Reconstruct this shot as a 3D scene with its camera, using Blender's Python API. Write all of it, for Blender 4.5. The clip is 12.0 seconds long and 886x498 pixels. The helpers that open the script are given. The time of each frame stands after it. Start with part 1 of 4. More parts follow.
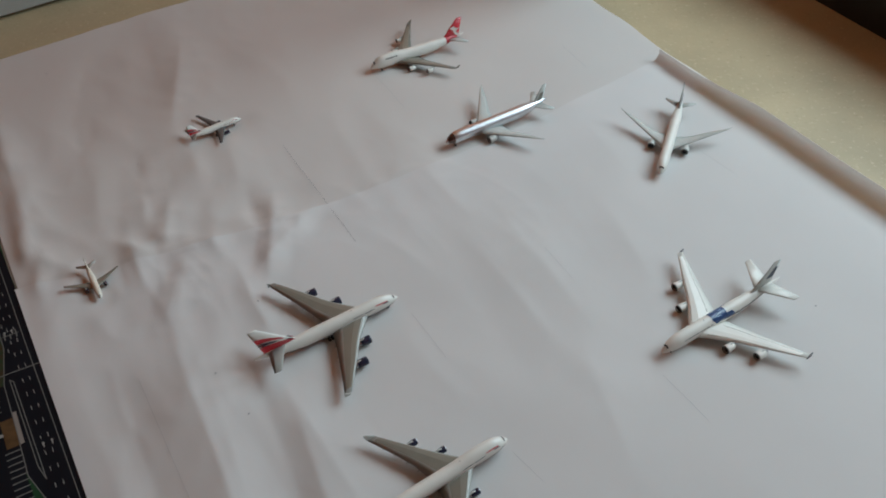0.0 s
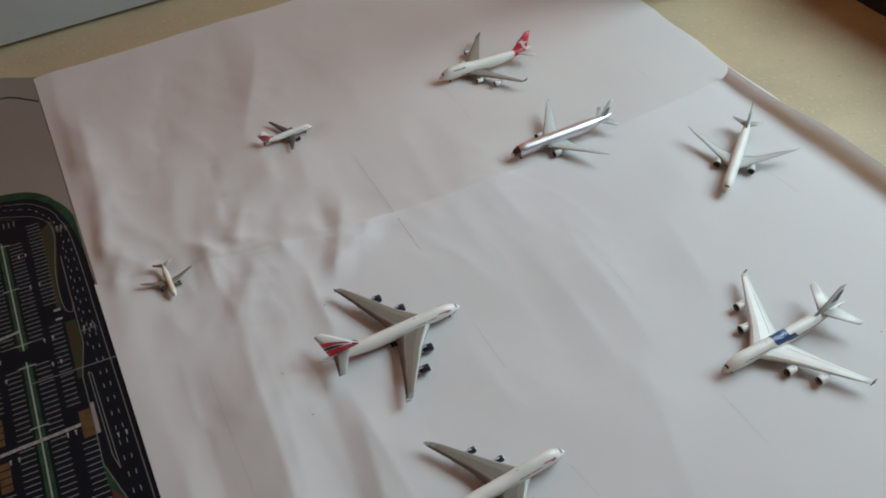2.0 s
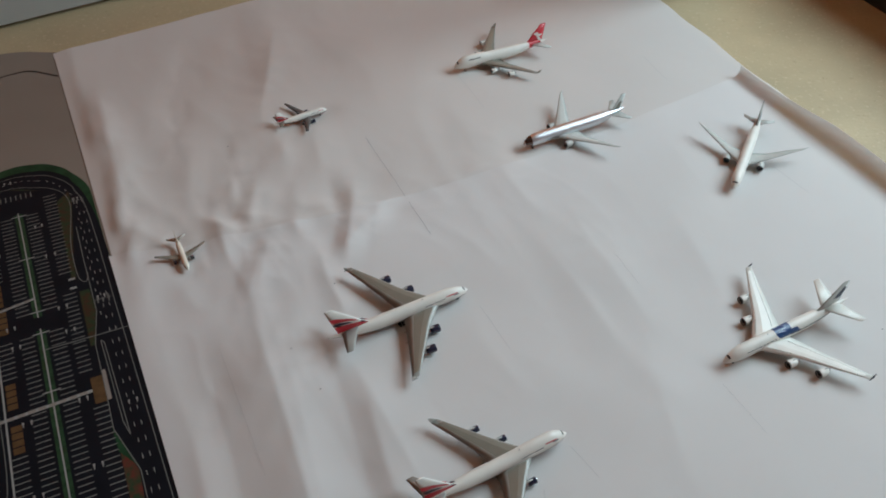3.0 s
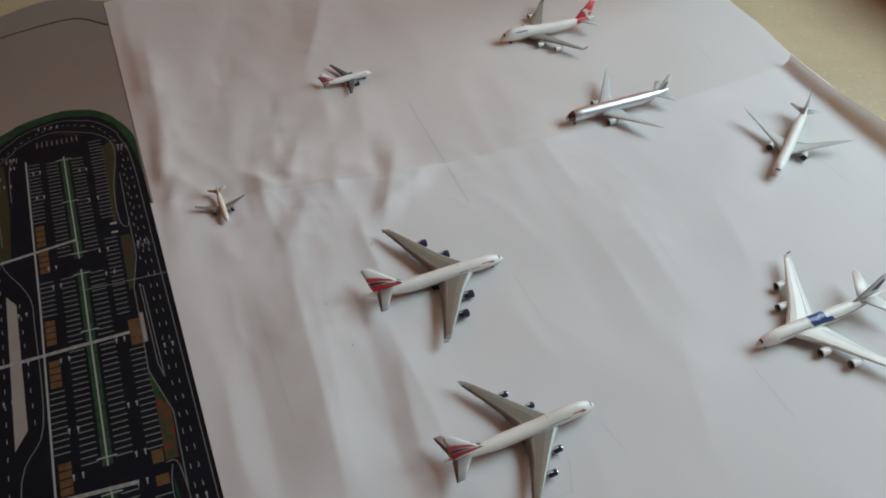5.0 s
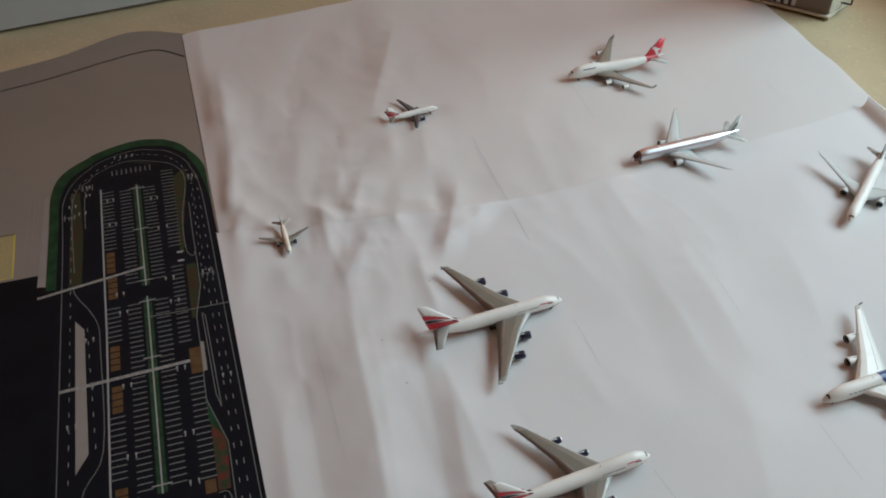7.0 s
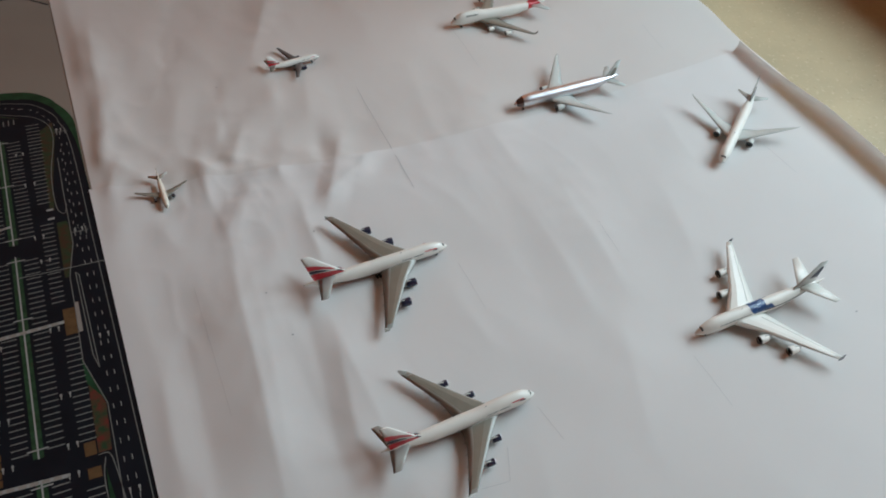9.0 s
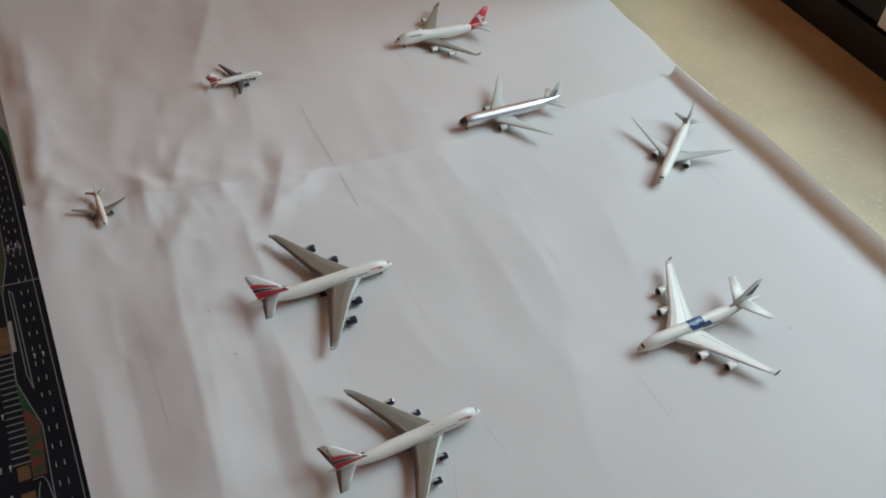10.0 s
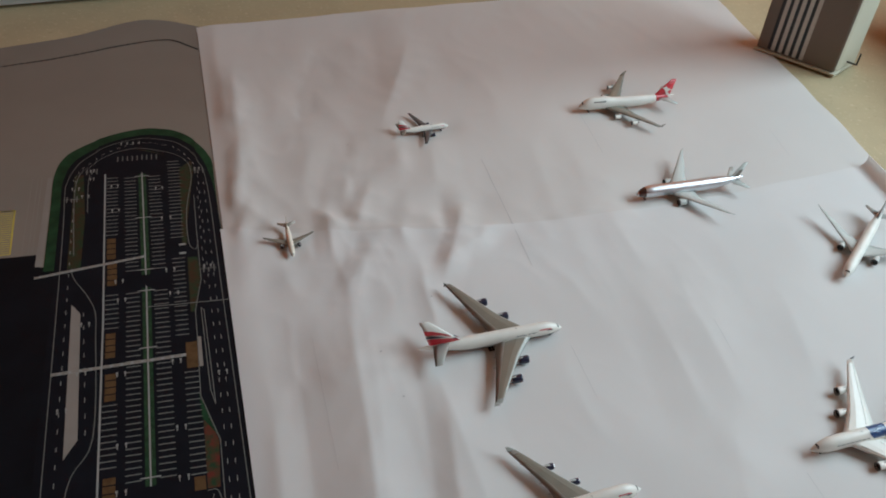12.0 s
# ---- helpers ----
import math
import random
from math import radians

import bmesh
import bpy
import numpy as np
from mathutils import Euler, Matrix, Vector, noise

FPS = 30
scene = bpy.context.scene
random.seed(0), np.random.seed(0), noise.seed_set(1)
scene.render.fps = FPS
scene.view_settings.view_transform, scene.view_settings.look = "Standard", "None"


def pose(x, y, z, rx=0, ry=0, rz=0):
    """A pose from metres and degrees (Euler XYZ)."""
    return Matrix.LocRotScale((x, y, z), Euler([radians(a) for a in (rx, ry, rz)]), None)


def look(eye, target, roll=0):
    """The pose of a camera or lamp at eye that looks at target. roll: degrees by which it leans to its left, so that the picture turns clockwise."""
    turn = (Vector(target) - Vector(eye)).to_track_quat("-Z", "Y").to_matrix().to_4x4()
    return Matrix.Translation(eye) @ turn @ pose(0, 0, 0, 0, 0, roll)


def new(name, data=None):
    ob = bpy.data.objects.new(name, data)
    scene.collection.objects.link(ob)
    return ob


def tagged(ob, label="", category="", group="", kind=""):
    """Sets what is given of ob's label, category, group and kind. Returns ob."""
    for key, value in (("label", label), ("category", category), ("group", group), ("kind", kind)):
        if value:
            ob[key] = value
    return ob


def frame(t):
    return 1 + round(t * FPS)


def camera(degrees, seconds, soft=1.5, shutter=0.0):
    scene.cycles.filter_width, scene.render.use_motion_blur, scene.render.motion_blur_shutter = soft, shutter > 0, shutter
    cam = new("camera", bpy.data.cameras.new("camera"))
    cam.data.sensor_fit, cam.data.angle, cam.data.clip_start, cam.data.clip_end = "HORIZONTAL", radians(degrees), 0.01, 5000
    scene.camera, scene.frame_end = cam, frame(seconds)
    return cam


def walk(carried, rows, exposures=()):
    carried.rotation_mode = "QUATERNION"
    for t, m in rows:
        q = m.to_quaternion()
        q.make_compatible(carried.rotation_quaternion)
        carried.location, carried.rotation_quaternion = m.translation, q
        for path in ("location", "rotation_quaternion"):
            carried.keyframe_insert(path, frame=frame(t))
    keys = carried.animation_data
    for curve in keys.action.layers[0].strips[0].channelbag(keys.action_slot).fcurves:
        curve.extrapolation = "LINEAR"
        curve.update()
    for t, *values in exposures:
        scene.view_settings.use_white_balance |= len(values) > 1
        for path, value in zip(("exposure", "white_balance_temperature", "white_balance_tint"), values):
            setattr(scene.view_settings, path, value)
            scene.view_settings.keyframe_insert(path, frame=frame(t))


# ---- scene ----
cam = camera(53.47, 12.0, soft=1.9)
PATH = [
    (0, (0.1388, -0.5483, 0.6123), (-0.0062, 0.3032, -0.2206), -2.74),
    (0.5, (0.1384, -0.5397, 0.6190), (-0.0097, 0.3115, -0.2137), -5.14),
    (1, (0.1312, -0.5572, 0.6275), (-0.0900, 0.2924, -0.1907), -7.96),
    (1.5, (0.1329, -0.5523, 0.6203), (-0.1290, 0.2660, -0.2175), -6.63),
    (2, (0.1324, -0.5572, 0.6277), (-0.0870, 0.2864, -0.1970), -4.14),
    (2.5, (0.1298, -0.5660, 0.6300), (-0.0784, 0.2749, -0.2004), -2.84),
    (3, (0.1312, -0.5762, 0.6277), (-0.0935, 0.2628, -0.2002), -2.35),
    (3.2, (0.1338, -0.5787, 0.6296), (-0.0851, 0.2531, -0.2072), -2.63),
    (5, (0.1207, -0.5928, 0.6202), (-0.1292, 0.2209, -0.2255), -0.09),
    (5.5, (0.0895, -0.5527, 0.5983), (-0.1784, 0.2041, -0.2936), -1.05),
    (6, (0.0818, -0.5363, 0.6088), (-0.2120, 0.2289, -0.2678), -2.87),
    (6.5, (0.1154, -0.5606, 0.6240), (-0.2220, 0.2154, -0.2268), -1.10),
    (7, (0.1261, -0.5795, 0.6279), (-0.2191, 0.2259, -0.1920), -2.58),
    (7.5, (0.1359, -0.5687, 0.6210), (-0.1177, 0.2250, -0.2425), -1.62),
    (7.7, (0.1359, -0.5687, 0.6210), (-0.0754, 0.2161, -0.2618), -0.30),
    (9.3, (0.1429, -0.5777, 0.6191), (-0.0523, 0.2346, -0.2424), 2.76),
    (9.5, (0.1429, -0.5777, 0.6191), (-0.0218, 0.2389, -0.2448), 3.71),
    (10, (0.1347, -0.5810, 0.6196), (0.0080, 0.2665, -0.2205), 6.06),
    (10.5, (0.1348, -0.5797, 0.6233), (0.0029, 0.2832, -0.2002), 6.25),
    (11, (0.1313, -0.5733, 0.6189), (0.0263, 0.2882, -0.2098), 6.60),
    (11.5, (0.0961, -0.5858, 0.6205), (-0.1370, 0.2455, -0.2131), 5.88),
    (12, (0.0946, -0.5954, 0.6305), (-0.2191, 0.2396, -0.1724), 4.53),
]
walk(cam, [(t, look(eye, target, roll)) for t, eye, target, roll in PATH],
     exposures=((0.0, -0.20), (1.0, -0.22), (1.5, -0.05), (3.0, 0.0), (6.0, 0.06), (7.5, 0.18), (9.5, 0.03), (11.0, 0.0), (12.0, 0.10)))

# ---- world, light ----
world = bpy.data.worlds.new("sky")
scene.world = world
world.use_nodes = True
wn = world.node_tree
sky = wn.nodes.new("ShaderNodeTexSky")
sky.sky_type, sky.sun_disc = "NISHITA", False
sky.sun_elevation, sky.sun_rotation = radians(42), radians(60)
wn.links.new(sky.outputs[0], wn.nodes["Background"].inputs[0])
wn.nodes["Background"].inputs[1].default_value = 0.10

# Room frame: A runs along the skirted wall, N points from it into the room.
RO, RA = Vector((-0.787, 0.384, 0.0)), radians(41.5)
AX, NX = Vector((math.cos(RA), math.sin(RA), 0)), Vector((math.sin(RA), -math.cos(RA), 0))


def room(a, n, z=0.0):
    return RO + AX * a + NX * n + Vector((0, 0, z))


WIN_A, WIN_N, WIN_W, WIN_Z0, WIN_Z1 = 1.62, 1.02, 1.45, 0.50, 1.60
lamp = bpy.data.lights.new("window_daylight", "AREA")
lamp.shape, lamp.size, lamp.size_y = "RECTANGLE", WIN_W - 0.1, WIN_Z1 - WIN_Z0 - 0.1
lamp.energy, lamp.color = 32.5, (0.685, 0.91, 1.0)
lob = new("window_daylight", lamp)
lob.matrix_world = look(room(WIN_A + 0.06, WIN_N, (WIN_Z0 + WIN_Z1) / 2), room(WIN_A - 1.5, WIN_N, (WIN_Z0 + WIN_Z1) / 2 - 0.35))


# ---- materials ----
def mat(name, col, rough=0.5, metal=0.0, var=0.0, scale=40.0, bump=0.0, bump_scale=200.0, coat=0.0, col2=None, detail=4.0):
    m = bpy.data.materials.new(name)
    m.use_nodes = True
    t = m.node_tree
    b = t.nodes["Principled BSDF"]
    b.inputs["Base Color"].default_value = (*col, 1)
    b.inputs["Roughness"].default_value, b.inputs["Metallic"].default_value = rough, metal
    b.inputs["Coat Weight"].default_value, b.inputs["Coat Roughness"].default_value = coat, 0.15
    if name.startswith("printed"):
        b.inputs["Specular IOR Level"].default_value = 0.12
    co = t.nodes.new("ShaderNodeTexCoord")
    if var or col2:
        n = t.nodes.new("ShaderNodeTexNoise")
        n.inputs["Scale"].default_value, n.inputs["Detail"].default_value = scale, detail
        t.links.new(co.outputs["Object"], n.inputs["Vector"])
        r = t.nodes.new("ShaderNodeValToRGB")
        r.color_ramp.elements[0].position, r.color_ramp.elements[1].position = 0.35, 0.65
        lo = col2 or tuple(c * (1 - var) for c in col)
        r.color_ramp.elements[0].color, r.color_ramp.elements[1].color = (*lo, 1), (*col, 1)
        t.links.new(n.outputs["Fac"], r.inputs["Fac"])
        t.links.new(r.outputs["Color"], b.inputs["Base Color"])
    if bump:
        n2 = t.nodes.new("ShaderNodeTexNoise")
        n2.inputs["Scale"].default_value, n2.inputs["Detail"].default_value = bump_scale, 5
        t.links.new(co.outputs["Object"], n2.inputs["Vector"])
        bp = t.nodes.new("ShaderNodeBump")
        bp.inputs["Strength"].default_value, bp.inputs["Distance"].default_value = bump, 0.001
        t.links.new(n2.outputs["Fac"], bp.inputs["Height"])
        t.links.new(bp.outputs["Normal"], b.inputs["Normal"])
    return m


def floor_material():
    m = mat("speckled_vinyl", (0.54, 0.44, 0.272), 0.55, var=0.18, scale=9, bump=0.35, bump_scale=260)
    t = m.node_tree
    b = t.nodes["Principled BSDF"]
    co = t.nodes["Texture Coordinate"]
    base = b.inputs["Base Color"].links[0].from_socket
    for sc, lo, hi, c in ((170, 0.60, 0.72, (0.59, 0.49, 0.32)), (120, 0.63, 0.74, (0.45, 0.355, 0.215))):
        n = t.nodes.new("ShaderNodeTexNoise")
        n.inputs["Scale"].default_value, n.inputs["Detail"].default_value = sc, 2
        t.links.new(co.outputs["Object"], n.inputs["Vector"])
        r = t.nodes.new("ShaderNodeMapRange")
        r.inputs[1].default_value, r.inputs[2].default_value = lo, hi
        t.links.new(n.outputs["Fac"], r.inputs[0])
        mx = t.nodes.new("ShaderNodeMix")
        mx.data_type = "RGBA"
        t.links.new(r.outputs[0], mx.inputs[0])
        t.links.new(base, mx.inputs[6])
        mx.inputs[7].default_value = (*c, 1)
        base = mx.outputs[2]
    t.links.new(base, b.inputs["Base Color"])
    return m


def paper_material(name, col):
    m = mat(name, col, 0.75, var=0.035, scale=7, bump=0.10, bump_scale=900)
    b = m.node_tree.nodes["Principled BSDF"]
    b.inputs["Specular IOR Level"].default_value = 0.25
    t = m.node_tree
    tr, mx = t.nodes.new("ShaderNodeBsdfTranslucent"), t.nodes.new("ShaderNodeMixShader")
    tr.inputs["Color"].default_value = (0.86, 0.78, 0.72, 1)
    mx.inputs[0].default_value = 0.24
    t.links.new(b.outputs[0], mx.inputs[1])
    t.links.new(tr.outputs[0], mx.inputs[2])
    t.links.new(mx.outputs[0], t.nodes["Material Output"].inputs["Surface"])
    return m


M_FLOOR = floor_material()
M_PAPER = paper_material("lining_paper", (0.86, 0.85, 0.846))
M_PAPER_DULL = paper_material("duller_lining_paper", (0.82, 0.795, 0.778))
# Made-up saturated orange: the walls tint the bounced light warm.
M_WALL = mat("orange_bounce_paint", (0.74, 0.20, 0.05), 0.8, var=0.06, scale=3, bump=0.2, bump_scale=60)
# The unseen ceiling's tan is made up too, so its bounce stays warm.
M_CEIL = mat("ceiling_bounce_tan", (0.60, 0.42, 0.29), 0.9, var=0.04, scale=3)
M_SKIRT = mat("skirting_gloss_white", (0.44, 0.45, 0.43), 0.35, var=0.05, scale=8)
M_FRAME = mat("window_frame_white", (0.8, 0.8, 0.8), 0.4, var=0.03, scale=10)
M_WHITE = mat("white_enamel", (0.84, 0.82, 0.76), 0.42, var=0.05, scale=60, coat=0.08)
M_CREAM = mat("cream_enamel", (0.80, 0.74, 0.64), 0.35, var=0.04, scale=60, coat=0.2)
M_GREY = mat("wing_grey", (0.25, 0.235, 0.195), 0.36, var=0.08, scale=90, coat=0.2)
M_LGREY = mat("light_grey_enamel", (0.54, 0.55, 0.52), 0.45, var=0.06, scale=90, coat=0.05)
M_MGREY = mat("mid_grey_enamel", (0.40, 0.40, 0.37), 0.38, var=0.08, scale=90, coat=0.15)
M_DGREY = mat("dark_wing_grey", (0.13, 0.13, 0.13), 0.4, var=0.1, scale=90)
M_NAVY = mat("navy_enamel", (0.012, 0.016, 0.045), 0.3, var=0.2, scale=80, coat=0.4)
M_RED = mat("red_enamel", (0.62, 0.03, 0.045), 0.35, var=0.1, scale=80, coat=0.3)
M_BLUE = mat("blue_enamel", (0.025, 0.085, 0.24), 0.3, var=0.35, scale=260, coat=0.4)
M_PALEBLUE = mat("pale_blue_print", (0.33, 0.48, 0.66), 0.4)
M_BLACK = mat("black_print", (0.012, 0.012, 0.013), 0.4)
M_TYRE = mat("black_tyre", (0.015, 0.015, 0.016), 0.7)
M_STEEL = mat("polished_metal", (0.74, 0.75, 0.78), 0.38, metal=1.0, var=0.04, scale=120)
M_STRUT = mat("grey_strut_metal", (0.45, 0.45, 0.46), 0.35, metal=1.0)
M_BROWN = mat("dark_brown_enamel", (0.13, 0.085, 0.075), 0.25, metal=0.6, coat=0.5)
M_TEXT = mat("grey_blue_print", (0.07, 0.08, 0.11), 0.5)
M_TAR = mat("printed_black_asphalt", (0.006, 0.008, 0.012), 0.6, var=0.35, scale=22, bump=0.15, bump_scale=500)
M_ROAD = mat("printed_road", (0.007, 0.009, 0.014), 0.6, var=0.25, scale=40, bump=0.15, bump_scale=500)
M_APRON = mat("printed_grey_concrete", (0.255, 0.22, 0.188), 0.5, var=0.09, scale=6, bump=0.1, bump_scale=500)
M_GREEN = mat("printed_grass", (0.018, 0.060, 0.028), 0.5, var=0.4, scale=70)
M_MEDIAN = mat("printed_light_grass", (0.026, 0.066, 0.032), 0.5, var=0.4, scale=160)
M_LINE = mat("printed_white_line", (0.31, 0.315, 0.30), 0.5)
M_DIMLINE = mat("printed_grey_line", (0.17, 0.175, 0.165), 0.5)
M_OCHRE = mat("printed_ochre_roof", (0.125, 0.072, 0.034), 0.5, var=0.3, scale=120)
M_SCRUB = mat("printed_scrub", (0.055, 0.030, 0.017), 0.5, var=0.6, scale=130, col2=(0.022, 0.045, 0.022))
M_REDYARD = mat("printed_red_yard", (0.13, 0.03, 0.022), 0.5, col2=(0.022, 0.05, 0.025), scale=110)
M_ISLAND = mat("printed_pale_island", (0.28, 0.25, 0.225), 0.5, var=0.08, scale=50)
M_YELLOW = mat("printed_yellow", (0.62, 0.50, 0.10), 0.5)
M_PENCIL = mat("pencil_graphite", (0.40, 0.39, 0.40), 0.6)
M_FAINT = mat("faint_pencil_graphite", (0.62, 0.61, 0.61), 0.6)
M_CARD = mat("taupe_card", (0.20, 0.155, 0.12), 0.6, var=0.08, scale=12, bump=0.1)
M_CARDW = mat("cream_card", (0.62, 0.58, 0.46), 0.6, var=0.05, scale=12)
M_STRIPE = mat("stripe_cream_print", (0.60, 0.57, 0.52), 0.6)
M_SOFA = mat("black_lacquer", (0.008, 0.008, 0.009), 0.5, var=0.3, scale=10)


# ---- mesh helpers ----
def mesh(name, verts, faces, material, parent=None, label="", smooth=False):
    me = bpy.data.meshes.new(name)
    me.from_pydata([tuple(v) for v in verts], [], faces)
    me.materials.append(material)
    if smooth:
        me.polygons.foreach_set("use_smooth", [True] * len(me.polygons))
    me.update()
    ob = new(name, me)
    if parent:
        ob.parent = parent
    if label:
        ob["label"] = label
    return ob


def part(name, bm, material, parent=None, label="", smooth=False):
    bmesh.ops.recalc_face_normals(bm, faces=bm.faces)
    me = bpy.data.meshes.new(name)
    bm.to_mesh(me)
    bm.free()
    me.materials.append(material)
    if smooth:
        me.polygons.foreach_set("use_smooth", [True] * len(me.polygons))
    ob = new(name, me)
    if parent:
        ob.parent = parent
    if label:
        ob["label"] = label
    return ob


def thing(name, m, label, category, group="", kind=""):
    ob = new(name)
    ob.empty_display_size = 0.02
    ob.matrix_basis = m
    return tagged(ob, label, category, group, kind)


def prism(bm, pts, z0, z1):
    """A slab with the outline pts (x, y) from z0 to z1."""
    lo = [bm.verts.new((p[0], p[1], z0)) for p in pts]
    hi = [bm.verts.new((p[0], p[1], z1)) for p in pts]
    n = len(pts)
    bm.faces.new(hi)
    bm.faces.new(lo[::-1])
    for i in range(n):
        bm.faces.new((lo[i], lo[(i + 1) % n], hi[(i + 1) % n], hi[i]))


def slab(name, pts, z0, z1, material, parent=None, label="", bevel=0.0):
    bm = bmesh.new()
    prism(bm, pts, z0, z1)
    if bevel:
        bmesh.ops.bevel(bm, geom=bm.edges[:], offset=bevel, segments=2, affect="EDGES")
    return part(name, bm, material, parent, label)


def stroke(pts, width):
    """Outline quads of a line of that width through pts, one quad a step."""
    out = []
    for (x0, y0), (x1, y1) in zip(pts, pts[1:]):
        d = math.hypot(x1 - x0, y1 - y0) or 1e-9
        ux, uy = (x1 - x0) / d, (y1 - y0) / d
        nx, ny = -uy * width / 2, ux * width / 2
        e = width * 0.3
        out.append([(x0 - ux * e + nx, y0 - uy * e + ny), (x0 - ux * e - nx, y0 - uy * e - ny), (x1 + ux * e - nx, y1 + uy * e - ny), (x1 + ux * e + nx, y1 + uy * e + ny)])
    return out


def flat(name, polys, z, material, parent, label="", lift=None):
    verts, faces = [], []
    for p in polys:
        faces.append(tuple(range(len(verts), len(verts) + len(p))))
        verts += [(x, y, z + (lift(x, y) if lift else 0)) for x, y in p]
    return mesh(name, verts, faces, material, parent, label)


def smooth_curve(pts, n=8, closed=False):
    """Catmull-Rom through pts."""
    out, m = [], len(pts)
    rng = range(m if closed else m - 1)
    for i in rng:
        g = (lambda k: pts[k % m]) if closed else (lambda k: pts[min(max(k, 0), m - 1)])
        p0, p1, p2, p3 = g(i - 1), g(i), g(i + 1), g(i + 2)
        for k in range(n):
            t = k / n
            out.append(tuple(0.5 * (2 * b + (c - a) * t + (2 * a - 5 * b + 4 * c - d) * t * t + (3 * b - a - 3 * c + d) * t ** 3) for a, b, c, d in zip(p0, p1, p2, p3)))
    if not closed:
        out.append(tuple(pts[-1]))
    return out


# ---- room ----
RA0, RA1, RN1, RH = -3.2, WIN_A, 4.2, 2.4
slab("floor", [room(RA0, 0)[:2], room(RA0, RN1)[:2], room(RA1, RN1)[:2], room(RA1, 0)[:2]], -0.05, 0.0, M_FLOOR)
tagged(bpy.data.objects["floor"], "beige speckled vinyl floor", "floor", kind="structure")
slab("ceiling", [room(RA0, 0)[:2], room(RA0, RN1)[:2], room(RA1, RN1)[:2], room(RA1, 0)[:2]], RH, RH + 0.1, M_CEIL)
tagged(bpy.data.objects["ceiling"], "plain unseen ceiling tinted tan to warm the bounced light", "ceiling", kind="structure")


def wall(name, a0, a1, n0, n1, z0=0.0, z1=RH, label="plaster wall tinted orange to warm the bounced light"):
    ob = slab(name, [room(a0, n0)[:2], room(a0, n1)[:2], room(a1, n1)[:2], room(a1, n0)[:2]], z0, z1, M_WALL)
    return tagged(ob, label, "wall", kind="structure")


wall("wall_west", RA0 - 0.12, RA1 + 0.12, -0.12, 0)
wall("wall_east", RA0 - 0.12, RA1 + 0.12, RN1, RN1 + 0.12)
wall("wall_south", RA0 - 0.12, RA0, 0, RN1)
WN0, WN1 = WIN_N - WIN_W / 2, WIN_N + WIN_W / 2
bm = bmesh.new()
for n0, n1, z0, z1 in ((0, WN0, 0, RH), (WN1, RN1, 0, RH), (WN0, WN1, 0, WIN_Z0), (WN0, WN1, WIN_Z1, RH)):
    prism(bm, [room(RA1, n0)[:2], room(RA1, n1)[:2], room(RA1 + 0.12, n1)[:2], room(RA1 + 0.12, n0)[:2]], z0, z1)
tagged(part("wall_north", bm, M_WALL), "plaster wall with a window opening, tinted orange for warm bounce", "wall", kind="structure")
win = thing("window_1", Matrix.Identity(4), "white framed window in the wall", "window", kind="structure")
for n0, n1, z0, z1 in ((WN0, WN0 + 0.05, WIN_Z0, WIN_Z1), (WN1 - 0.05, WN1, WIN_Z0, WIN_Z1), (WN0 + 0.05, WN1 - 0.05, WIN_Z0, WIN_Z0 + 0.05), (WN0 + 0.05, WN1 - 0.05, WIN_Z1 - 0.05, WIN_Z1)):
    slab("window_frame", [room(RA1 + 0.07, n0)[:2], room(RA1 + 0.07, n1)[:2], room(RA1 + 0.11, n1)[:2], room(RA1 + 0.11, n0)[:2]], z0, z1, M_FRAME, win)
# skirting board: bevelled top, small shadow gap at the floor
bm = bmesh.new()
prof = [(0.0, 0.006), (0.016, 0.006), (0.016, 0.080), (0.012, 0.088), (0.010, 0.092), (0.006, 0.100), (0.0, 0.100)]
ring0 = [bm.verts.new(room(RA0, n, z)) for n, z in prof]
ring1 = [bm.verts.new(room(RA1, n, z)) for n, z in prof]
for i in range(len(prof)):
    j = (i + 1) % len(prof)
    bm.faces.new((ring0[i], ring0[j], ring1[j], ring1[i]))
bm.faces.new(ring0[::-1]), bm.faces.new(ring1)
tagged(part("baseboard", bm, M_SKIRT), "white glossy painted skirting board along the floor", "skirting", kind="structure")

# ---- the two sheets of paper ----
PLANES = [  # nose x, nose y, heading
    (0.0000, 0.0000, 40.6), (0.1151, -0.1452, 42.2), (0.2405, -0.0413, 220.8), (0.0142, 0.2373, 218.9), (0.2493, 0.2045, 257.7), (-0.1008, 0.3837, 217.0), (-0.2356, 0.2669, 43.9), (-0.2825, -0.0290, -50.7)]
LENGTHS = [0.145, 0.141, 0.145, 0.148, 0.146, 0.141, 0.068, 0.064]
MO, MA = Vector((-0.6559, 0.3303, 0)), radians(-51.41)
MS, MW = Vector((math.cos(MA), math.sin(MA), 0)), Vector((math.sin(MA), -math.cos(MA), 0))
